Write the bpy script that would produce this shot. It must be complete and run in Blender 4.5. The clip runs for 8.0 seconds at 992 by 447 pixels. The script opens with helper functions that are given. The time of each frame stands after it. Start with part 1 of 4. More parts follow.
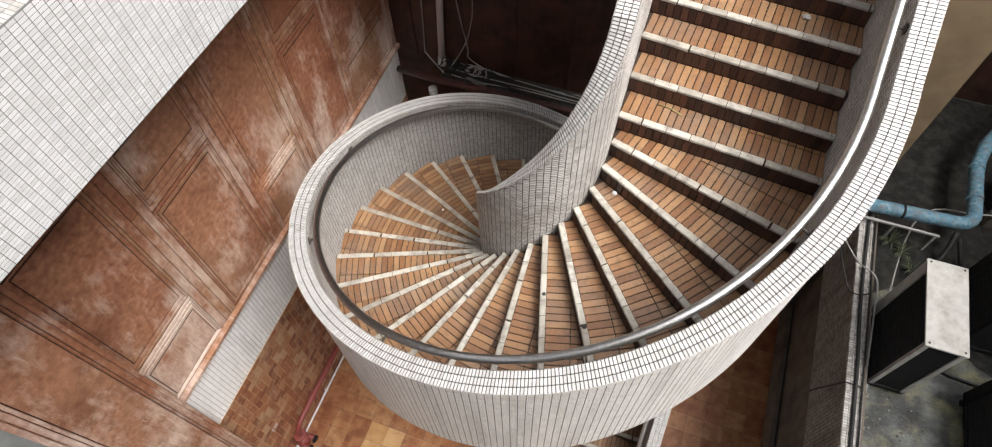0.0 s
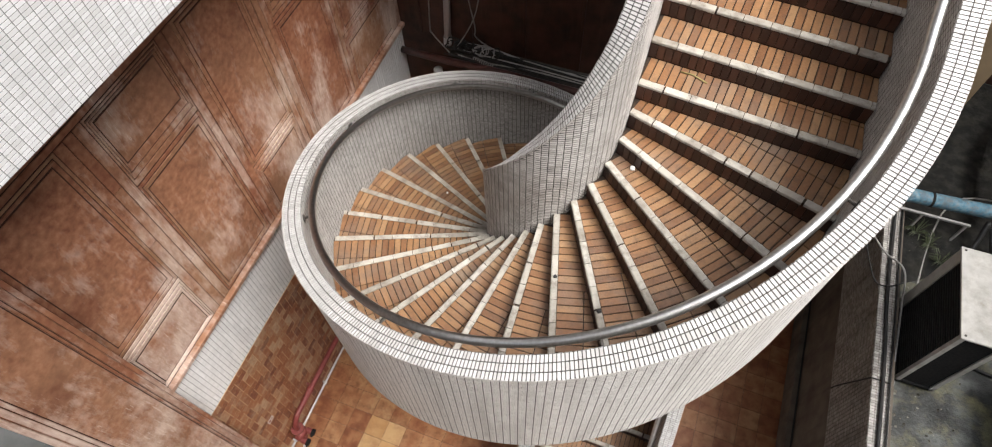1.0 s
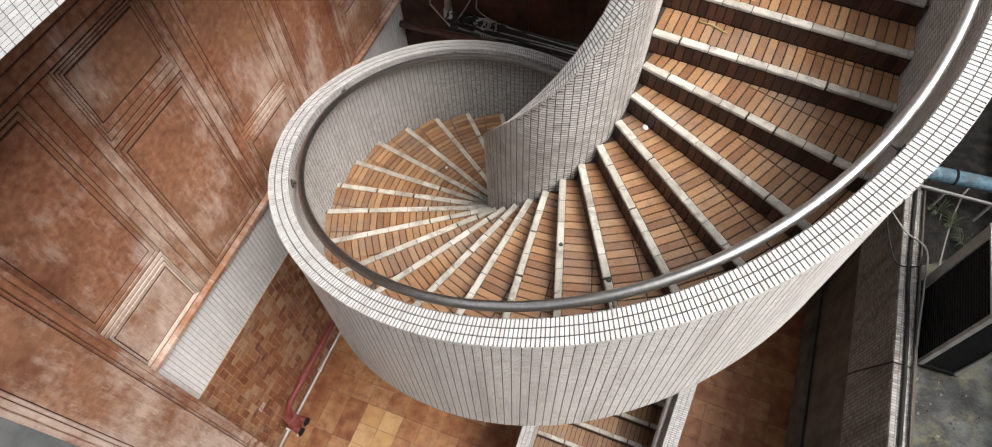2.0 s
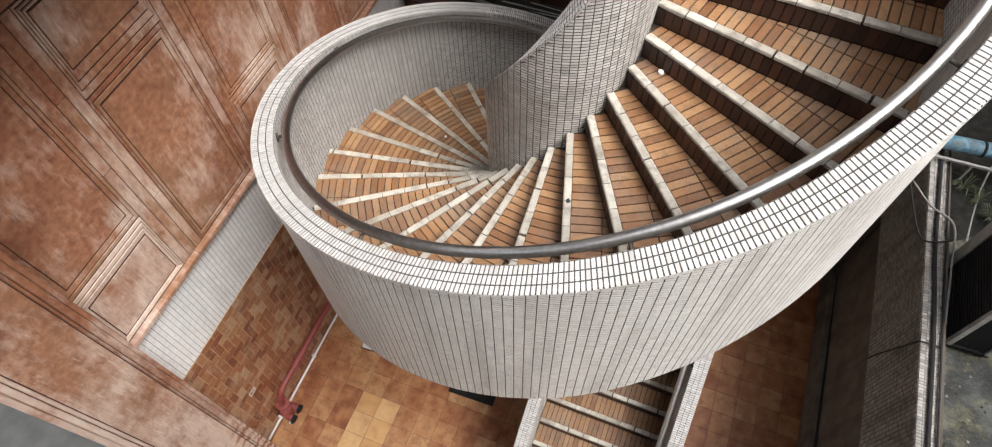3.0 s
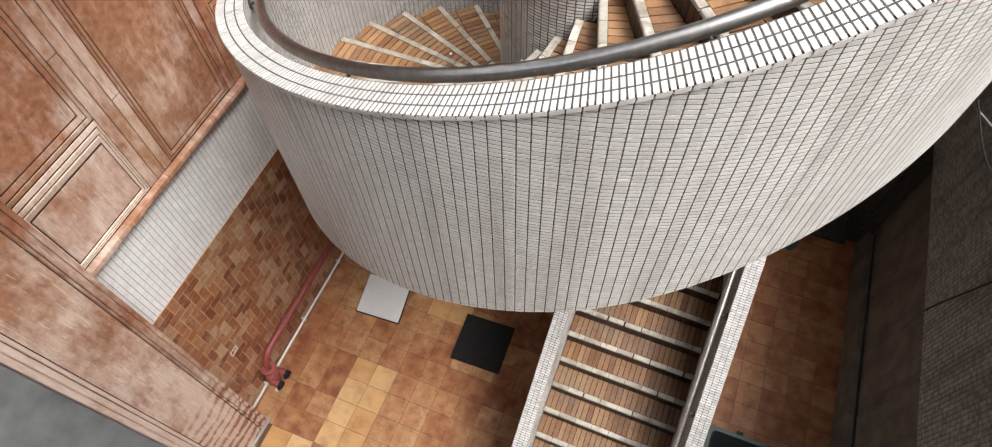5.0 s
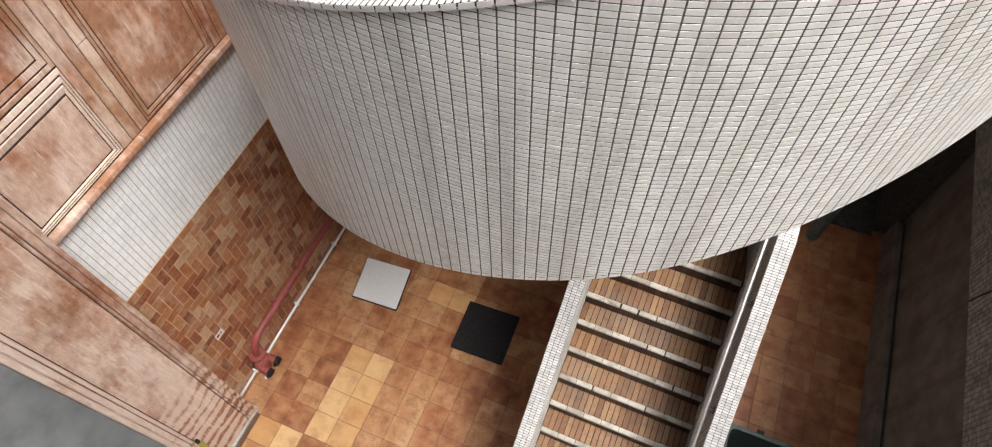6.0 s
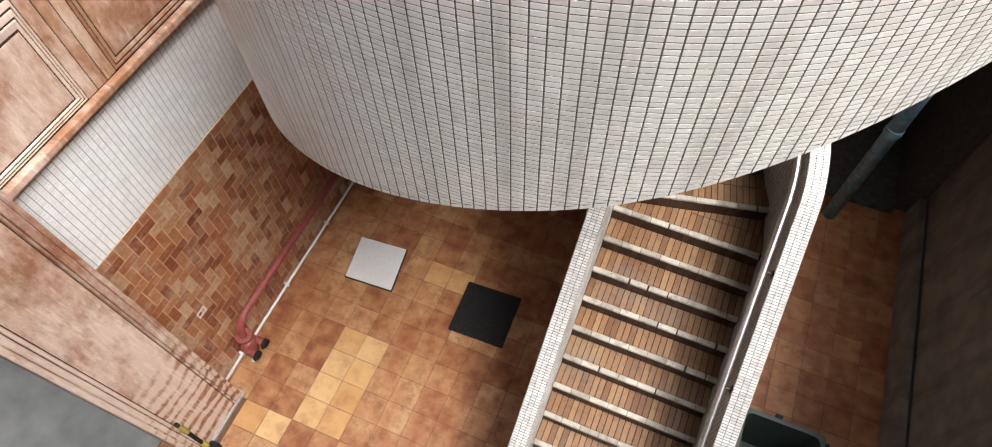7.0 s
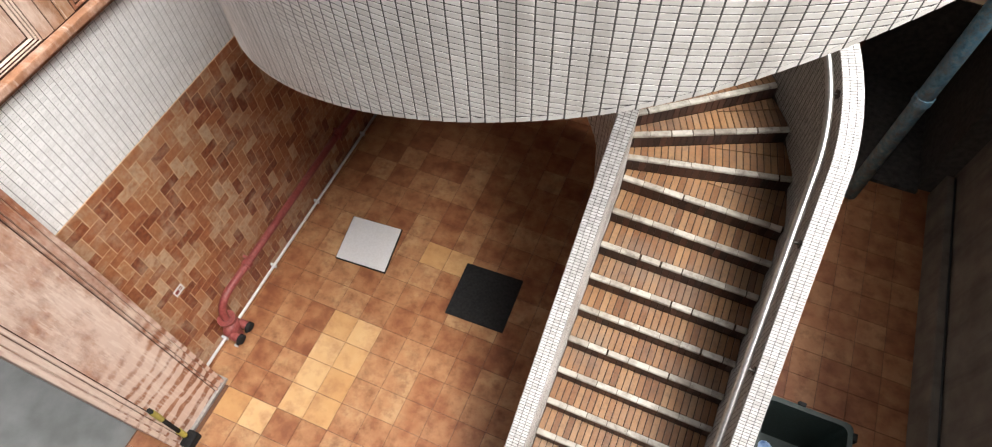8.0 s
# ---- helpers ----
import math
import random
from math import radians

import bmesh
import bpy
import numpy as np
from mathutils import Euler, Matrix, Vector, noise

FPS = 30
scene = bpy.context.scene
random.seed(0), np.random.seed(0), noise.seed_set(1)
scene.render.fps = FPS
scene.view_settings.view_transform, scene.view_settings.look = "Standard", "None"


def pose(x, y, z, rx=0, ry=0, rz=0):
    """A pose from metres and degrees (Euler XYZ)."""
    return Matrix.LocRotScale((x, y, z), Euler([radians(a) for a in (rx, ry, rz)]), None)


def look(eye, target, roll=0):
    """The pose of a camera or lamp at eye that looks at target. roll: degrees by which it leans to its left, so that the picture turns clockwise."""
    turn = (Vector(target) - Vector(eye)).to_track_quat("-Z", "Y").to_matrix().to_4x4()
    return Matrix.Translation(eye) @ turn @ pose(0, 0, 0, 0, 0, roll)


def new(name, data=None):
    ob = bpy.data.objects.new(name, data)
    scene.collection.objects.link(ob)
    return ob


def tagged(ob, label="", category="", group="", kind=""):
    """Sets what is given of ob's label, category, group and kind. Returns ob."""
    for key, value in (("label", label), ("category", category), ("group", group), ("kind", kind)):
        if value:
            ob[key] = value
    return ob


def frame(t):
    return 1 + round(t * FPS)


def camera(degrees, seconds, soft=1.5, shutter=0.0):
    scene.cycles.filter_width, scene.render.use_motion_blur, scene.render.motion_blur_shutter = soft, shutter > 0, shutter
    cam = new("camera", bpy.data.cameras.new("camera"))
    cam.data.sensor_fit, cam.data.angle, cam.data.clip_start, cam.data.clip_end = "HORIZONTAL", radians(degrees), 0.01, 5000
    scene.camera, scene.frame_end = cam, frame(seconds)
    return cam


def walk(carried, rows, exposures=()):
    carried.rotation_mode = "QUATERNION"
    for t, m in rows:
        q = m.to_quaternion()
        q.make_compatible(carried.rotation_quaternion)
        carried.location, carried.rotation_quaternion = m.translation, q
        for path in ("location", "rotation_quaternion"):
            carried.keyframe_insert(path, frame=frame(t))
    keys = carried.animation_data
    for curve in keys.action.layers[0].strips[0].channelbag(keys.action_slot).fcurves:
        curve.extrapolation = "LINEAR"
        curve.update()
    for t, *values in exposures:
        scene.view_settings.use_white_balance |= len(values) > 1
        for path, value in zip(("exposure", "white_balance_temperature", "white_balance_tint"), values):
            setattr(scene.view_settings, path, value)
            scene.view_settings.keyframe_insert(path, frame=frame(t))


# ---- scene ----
cam = camera(74.8, 8.0, soft=1.1)
PATH = [
    (0, (0.273, -0.121, 11.066), (-0.115, 0.835, 9.352), -2.7),
    (0.5, (0.228, -0.075, 10.867), (-0.164, 0.873, 9.15), -2.8),
    (1, (0.22, -0.088, 10.639), (-0.18, 0.861, 8.924), -2.8),
    (1.5, (0.215, -0.108, 10.424), (-0.185, 0.838, 8.709), -2.7),
    (3, (0.238, -0.199, 9.686), (-0.171, 0.749, 7.974), -2.7),
    (3.5, (0.243, -0.269, 9.437), (-0.168, 0.682, 7.726), -2.6),
    (4, (0.254, -0.354, 9.174), (-0.16, 0.597, 7.464), -2.6),
    (4.5, (0.243, -0.413, 8.904), (-0.173, 0.541, 7.197), -2.5),
    (4.7, (0.227, -0.431, 8.788), (-0.187, 0.526, 7.081), -2.4),
    (6, (0.144, -0.35, 8.05), (-0.282, 0.598, 6.341), -2.0),
    (6.5, (0.195, -0.366, 7.781), (-0.243, 0.584, 6.077), -2.5),
    (7, (0.186, -0.388, 7.494), (-0.251, 0.562, 5.789), -2.4),
    (7.5, (0.195, -0.405, 7.205), (-0.245, 0.551, 5.504), -2.3),
    (8, (0.172, -0.397, 6.916), (-0.268, 0.561, 5.216), -2.2),
]
walk(cam, [(t, look(eye, target, roll)) for t, eye, target, roll in PATH], exposures=[(0, 0.76), (4, 0.84), (6.5, 1.1), (8, 1.32)])

# ---- world and light ----
world = bpy.data.worlds.new("overcast")
scene.world = world
world.use_nodes = True
wn = world.node_tree.nodes
sky = wn.new("ShaderNodeTexSky")
sky.sky_type = "NISHITA"
sky.sun_disc = False
sky.sun_elevation = radians(61.4)
sky.sun_rotation = radians(106.5)
sky.air_density = 1.0
sky.dust_density = 4.0
grey = wn.new("ShaderNodeHueSaturation")
grey.inputs["Saturation"].default_value = 0.35
world.node_tree.links.new(sky.outputs[0], grey.inputs["Color"])
world.node_tree.links.new(grey.outputs[0], wn["Background"].inputs[0])
wn["Background"].inputs[1].default_value = 0.19
sun_data = bpy.data.lights.new("sun", "SUN")
sun_data.energy = 2.5
sun_data.angle = radians(34)
sun_data.color = (1.0, 0.97, 0.93)
sun = new("sun", sun_data)
sun.matrix_world = look((4.4, -1.3, 8.4), (0, 0, 0))


# ---- materials ----
def mat(name, cols, rough=0.5, metal=0.0, vary="", grain=40.0, stain=1.5, stain_col=(0.05, 0.04, 0.035), stain_amt=0.3,
        bump=0.2, bump_scale=60.0, streak=False, spec=0.5, wr=0.9, wn=0.5, grime=0.0, grime_col=(0.06, 0.045, 0.035)):
    """cols: two or three colours run through by the piece's random number (vary: object / island) or by noise."""
    m = bpy.data.materials.new(name)
    m.use_nodes = True
    nt = m.node_tree
    n, l = nt.nodes, nt.links
    b = n["Principled BSDF"]
    geo = n.new("ShaderNodeNewGeometry")
    fine = n.new("ShaderNodeTexNoise")
    fine.inputs["Scale"].default_value = grain
    fine.inputs["Detail"].default_value = 6
    l.new(geo.outputs["Position"], fine.inputs["Vector"])
    ramp = n.new("ShaderNodeValToRGB")
    e = ramp.color_ramp.elements
    while len(e) < len(cols):
        e.new(0.5)
    for i, c in enumerate(cols):
        e[i].position = 0.0 if len(cols) == 1 else i / (len(cols) - 1)
        e[i].color = (*c, 1)
    if vary:
        if vary == "object":
            src = n.new("ShaderNodeObjectInfo").outputs["Random"]
        else:
            src = geo.outputs["Random Per Island"]
        mix = n.new("ShaderNodeMath")
        mix.operation = "MULTIPLY_ADD"
        l.new(fine.outputs[0], mix.inputs[0])
        mix.inputs[1].default_value = wn
        off = n.new("ShaderNodeMath")
        off.operation = "MULTIPLY_ADD"
        l.new(src, off.inputs[0])
        off.inputs[1].default_value = wr
        off.inputs[2].default_value = 0.5 - 0.5 * wr - 0.5 * wn
        l.new(off.outputs[0], mix.inputs[2])
        l.new(mix.outputs[0], ramp.inputs[0])
    else:
        st = n.new("ShaderNodeMapRange")
        st.inputs[1].default_value, st.inputs[2].default_value = 0.3, 0.7
        l.new(fine.outputs[0], st.inputs[0])
        l.new(st.outputs[0], ramp.inputs[0])
    big = n.new("ShaderNodeTexNoise")
    big.inputs["Scale"].default_value = stain
    big.inputs["Detail"].default_value = 8
    big.inputs["Roughness"].default_value = 0.65
    if streak:
        mp = n.new("ShaderNodeMapping")
        mp.inputs["Scale"].default_value = (6, 6, 0.7)
        l.new(geo.outputs["Position"], mp.inputs[0])
        l.new(mp.outputs[0], big.inputs["Vector"])
    else:
        l.new(geo.outputs["Position"], big.inputs["Vector"])
    sr = n.new("ShaderNodeMapRange")
    sr.inputs[1].default_value, sr.inputs[2].default_value = 0.48, 0.72
    sr.inputs[4].default_value = stain_amt
    l.new(big.outputs[0], sr.inputs[0])
    mx = n.new("ShaderNodeMix")
    mx.data_type = "RGBA"
    l.new(sr.outputs[0], mx.inputs[0])
    l.new(ramp.outputs[0], mx.inputs[6])
    mx.inputs[7].default_value = (*stain_col, 1)
    out = mx.outputs[2]
    if grime:
        g1 = n.new("ShaderNodeTexNoise")
        g1.inputs["Scale"].default_value = 11.0
        g1.inputs["Detail"].default_value = 9
        g1.inputs["Roughness"].default_value = 0.75
        l.new(geo.outputs["Position"], g1.inputs["Vector"])
        g2 = n.new("ShaderNodeMapRange")
        g2.inputs[1].default_value, g2.inputs[2].default_value = 0.5, 0.72
        g2.inputs[4].default_value = grime
        l.new(g1.outputs[0], g2.inputs[0])
        g3 = n.new("ShaderNodeMix")
        g3.data_type = "RGBA"
        l.new(g2.outputs[0], g3.inputs[0])
        l.new(out, g3.inputs[6])
        g3.inputs[7].default_value = (*grime_col, 1)
        out = g3.outputs[2]
    l.new(out, b.inputs["Base Color"])
    rr = n.new("ShaderNodeMapRange")
    rr.inputs[3].default_value, rr.inputs[4].default_value = max(0.02, rough - 0.12), min(1, rough + 0.15)
    l.new(big.outputs[0], rr.inputs[0])
    l.new(rr.outputs[0], b.inputs["Roughness"])
    b.inputs["Metallic"].default_value = metal
    b.inputs["Specular IOR Level"].default_value = spec
    if bump:
        bn = n.new("ShaderNodeTexNoise")
        bn.inputs["Scale"].default_value = bump_scale
        bn.inputs["Detail"].default_value = 5
        l.new(geo.outputs["Position"], bn.inputs["Vector"])
        bp = n.new("ShaderNodeBump")
        bp.inputs["Strength"].default_value = bump
        bp.inputs["Distance"].default_value = 0.01
        l.new(bn.outputs[0], bp.inputs["Height"])
        l.new(bp.outputs[0], b.inputs["Normal"])
    return m


MOS = dict(cols=[(0.62, 0.59, 0.555), (0.735, 0.71, 0.675), (0.81, 0.79, 0.76)], rough=0.36, stain=1.1, stain_col=(0.30, 0.27, 0.24), stain_amt=0.45, bump=0.05, bump_scale=90, streak=True, wr=0.6, wn=0.4)
M_MOS = mat("white_mosaic", vary="island", **MOS)
M_MOSF = mat("white_mosaic_tile", vary="object", **MOS)
M_MOSP = mat("white_cap_tile", [(0.47, 0.455, 0.44), (0.60, 0.59, 0.575), (0.69, 0.68, 0.67)], 0.3, vary="object", stain=2.0, stain_col=(0.35, 0.33, 0.31), stain_amt=0.3, bump=0.1, bump_scale=90)
M_CAP = mat("white_cap_mosaic", [(0.47, 0.455, 0.44), (0.60, 0.59, 0.575), (0.69, 0.68, 0.67)], 0.3, vary="island", stain=2.0, stain_col=(0.35, 0.33, 0.31), stain_amt=0.3, bump=0.1, bump_scale=90)
# inner parapet: brown grime, plus occlusion shade mixed into a darker base colour
M_GRIMY_SHADED = mat("grimy_shaded_mosaic", [(0.37, 0.35, 0.33), (0.50, 0.48, 0.455), (0.61, 0.59, 0.565)], 0.4, vary="island", stain=1.6, stain_col=(0.16, 0.12, 0.085), stain_amt=0.6, bump=0.12, bump_scale=90)
# inward side of the outer parapet: greyed mosaic, its shade included in the tone
M_INSIDE = mat("greyed_shaded_mosaic", [(0.33, 0.317, 0.30), (0.42, 0.405, 0.388), (0.50, 0.485, 0.468)], 0.38, vary="island", stain=1.2, stain_col=(0.22, 0.20, 0.18), stain_amt=0.45, bump=0.12, bump_scale=90, streak=True)
M_GROUT = mat("dark_grout", [(0.052, 0.048, 0.045), (0.105, 0.098, 0.091)], 0.9, stain_amt=0.3)
M_TREAD = mat("tread_tile", [(0.148, 0.066, 0.030), (0.235, 0.114, 0.052), (0.305, 0.162, 0.075), (0.355, 0.218, 0.115)], 0.42, vary="object", wr=0.75, grain=55, stain=1.6, stain_col=(0.20, 0.155, 0.12), stain_amt=0.75, bump=0.35, grime=0.7, grime_col=(0.10, 0.065, 0.045))
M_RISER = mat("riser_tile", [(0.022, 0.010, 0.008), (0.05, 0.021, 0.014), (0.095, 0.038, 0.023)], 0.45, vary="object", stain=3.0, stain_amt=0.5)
M_NOSE = mat("nosing_tile", [(0.34, 0.31, 0.265), (0.45, 0.42, 0.365), (0.54, 0.51, 0.455)], 0.5, vary="object", stain=5.0, stain_col=(0.16, 0.13, 0.105), stain_amt=0.8, bump=0.4, grime=0.8, grime_col=(0.10, 0.08, 0.06))
M_JOINT = mat("black_joint", [(0.022, 0.013, 0.009), (0.055, 0.034, 0.022)], 0.9, stain_amt=0.2)
M_CONC = mat("concrete", [(0.12, 0.125, 0.12), (0.20, 0.205, 0.20)], 0.8, grain=2.5, stain=0.9, stain_col=(0.10, 0.105, 0.10), stain_amt=0.5, bump=0.15)
M_FLOOR = mat("floor_tile", [(0.195, 0.062, 0.025), (0.315, 0.13, 0.056), (0.405, 0.205, 0.096), (0.47, 0.29, 0.15)], 0.42, vary="object", wr=0.6, wn=1.5, grain=5, stain=6.5, stain_col=(0.15, 0.048, 0.017), stain_amt=0.75, bump=0.1, bump_scale=25, grime=0.5, grime_col=(0.15, 0.05, 0.02))
M_FJOINT = mat("brown_floor_joint", [(0.09, 0.038, 0.02), (0.16, 0.075, 0.04)], 0.9, stain_amt=0.3)
M_FLOORJ = mat("floor_tile_far", [(0.195, 0.062, 0.025), (0.315, 0.13, 0.056), (0.405, 0.205, 0.096)], 0.42, vary="island", wr=0.6, wn=1.5, grain=5, stain=6.5, stain_col=(0.15, 0.048, 0.017), stain_amt=0.75, bump=0.1, bump_scale=25)
M_BRICK = mat("brick_tile", [(0.15, 0.038, 0.016), (0.26, 0.082, 0.032), (0.325, 0.122, 0.05), (0.375, 0.18, 0.085), (0.48, 0.34, 0.22)], 0.45, vary="object", wr=0.95, wn=0.8, grain=26, stain=6, stain_col=(0.50, 0.39, 0.28), stain_amt=0.6, bump=0.3, grime=0.6, grime_col=(0.17, 0.05, 0.02))
M_BRICKJ = mat("brick_tile_far", [(0.15, 0.038, 0.016), (0.26, 0.082, 0.032), (0.325, 0.122, 0.05), (0.375, 0.18, 0.085), (0.48, 0.34, 0.22)], 0.45, vary="island", wr=0.95, wn=0.8, grain=26, stain=6, stain_col=(0.50, 0.39, 0.28), stain_amt=0.6, bump=0.3, grime=0.6, grime_col=(0.17, 0.05, 0.02))
M_MORT = mat("tan_mortar", [(0.52, 0.34, 0.20), (0.64, 0.46, 0.30)], 0.9)
M_WTILE = mat("white_wall_tile", [(0.72, 0.72, 0.715), (0.79, 0.79, 0.79), (0.84, 0.84, 0.84)], 0.25, vary="island", stain=1.0, stain_col=(0.55, 0.54, 0.53), stain_amt=0.25, bump=0.06, streak=True)
# gallery: white tile dimmed, the blue-grey shading of its face is in the colour
M_BTILE = mat("shaded_gallery_tile", [(0.55, 0.55, 0.55), (0.63, 0.63, 0.635), (0.69, 0.69, 0.70)], 0.3, vary="object", stain=1.0, stain_col=(0.42, 0.42, 0.42), stain_amt=0.35, bump=0.06, streak=True)
M_BTILES = mat("shaded_gallery_tiles", [(0.55, 0.55, 0.55), (0.63, 0.63, 0.635), (0.69, 0.69, 0.70)], 0.3, vary="island", stain=1.0, stain_col=(0.42, 0.42, 0.42), stain_amt=0.35, bump=0.06, streak=True)
M_WGROUT = mat("grey_grout", [(0.17, 0.17, 0.168), (0.25, 0.25, 0.245)], 0.9)
M_DTILE = mat("dirty_mosaic", [(0.30, 0.285, 0.265), (0.46, 0.44, 0.41), (0.58, 0.555, 0.53)], 0.45, vary="island", stain=1.0, stain_amt=0.6, streak=True)
# east parapet face: a darker mosaic than its cap
M_EFACE = mat("parapet_face_mosaic", [(0.19, 0.168, 0.146), (0.31, 0.28, 0.246), (0.42, 0.385, 0.345)], 0.55, vary="island", stain=1.0, stain_amt=0.6, streak=True)
M_STEEL = mat("brushed_steel", [(0.54, 0.525, 0.505), (0.68, 0.665, 0.65)], 0.34, metal=1.0, stain=4, stain_col=(0.25, 0.23, 0.21), stain_amt=0.4, bump=0.03)
M_DSTEEL = mat("dark_bracket", [(0.05, 0.045, 0.04), (0.09, 0.08, 0.07)], 0.5, metal=0.6)
M_WHITE = mat("white_paint", [(0.66, 0.66, 0.67), (0.74, 0.74, 0.75)], 0.45, stain_amt=0.2, stain_col=(0.5, 0.48, 0.46))
M_BLACK = mat("black_rubber", [(0.009, 0.009, 0.01), (0.02, 0.02, 0.02)], 0.85, spec=0.25, stain_amt=0.1, stain_col=(0.08, 0.07, 0.06))
M_RED = mat("red_pipe_paint", [(0.19, 0.035, 0.033), (0.30, 0.075, 0.068)], 0.45, stain=6, stain_amt=0.4, stain_col=(0.30, 0.14, 0.12))
M_BLUE = mat("flaking_blue_paint", [(0.05, 0.14, 0.20), (0.11, 0.25, 0.34), (0.27, 0.36, 0.40)], 0.6, grain=22, stain=9, stain_col=(0.16, 0.145, 0.13), stain_amt=0.9, grime=0.85, grime_col=(0.05, 0.05, 0.05))
M_AC = mat("aged_white_metal", [(0.44, 0.43, 0.40), (0.56, 0.55, 0.515)], 0.5, grain=9, stain=5, stain_col=(0.22, 0.19, 0.15), stain_amt=0.6)
M_ROOF = mat("mossy_roof", [(0.014, 0.0145, 0.0135), (0.054, 0.057, 0.053), (0.16, 0.168, 0.157)], 0.45, grain=3.5, stain=4, stain_col=(0.27, 0.25, 0.125), stain_amt=0.75, bump=0.8, bump_scale=30, grime=0.6, grime_col=(0.015, 0.015, 0.014))
M_TAN = mat("tan_render", [(0.25, 0.18, 0.105), (0.36, 0.265, 0.157)], 0.85, grain=3, stain=0.8, stain_amt=0.5)
M_PLAIN = mat("grey_render", [(0.10, 0.09, 0.08), (0.16, 0.142, 0.124)], 0.85, grain=4, stain=0.9, stain_amt=0.5)
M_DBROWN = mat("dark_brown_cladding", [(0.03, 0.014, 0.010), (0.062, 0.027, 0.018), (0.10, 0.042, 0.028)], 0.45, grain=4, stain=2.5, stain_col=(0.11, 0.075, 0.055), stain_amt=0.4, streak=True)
# soffit colour set near black to hold bounced light off the floor below
M_SOFFIT = mat("darkened_soffit", [(0.04, 0.037, 0.033), (0.08, 0.074, 0.066)], 0.9, grain=5, stain=1.2, stain_amt=0.5)
M_DARKCONC = mat("dark_concrete", [(0.03, 0.027, 0.024), (0.075, 0.068, 0.06)], 0.85, grain=14, stain=4, stain_amt=0.5)
M_EAST = mat("stained_grey_render", [(0.11, 0.089, 0.07), (0.18, 0.15, 0.121)], 0.85, grain=4, stain=0.9, stain_amt=0.5, streak=True)
M_PIPE = mat("red_brown_pipe_paint", [(0.05, 0.02, 0.017), (0.10, 0.042, 0.036)], 0.4, grain=12, stain=4, stain_amt=0.4)
M_CABLE = mat("grey_cable", [(0.30, 0.29, 0.28), (0.45, 0.44, 0.42)], 0.6)
M_BCABLE = mat("black_cable", [(0.015, 0.015, 0.015), (0.03, 0.03, 0.03)], 0.6)
M_YEL = mat("yellow_plastic", [(0.40, 0.34, 0.06), (0.52, 0.45, 0.10)], 0.5)
M_BIN = mat("dark_green_bin", [(0.01, 0.02, 0.018), (0.02, 0.035, 0.03)], 0.5)
M_BAG = mat("blue_bag", [(0.05, 0.12, 0.30), (0.30, 0.42, 0.62), (0.6, 0.65, 0.72)], 0.3, grain=12, stain_amt=0.1)
M_SKIRT = mat("metal_skirting", [(0.35, 0.34, 0.33), (0.5, 0.49, 0.47)], 0.4, metal=0.5)
M_LEAF = mat("weed_leaf", [(0.03, 0.045, 0.016), (0.075, 0.085, 0.04)], 0.6)


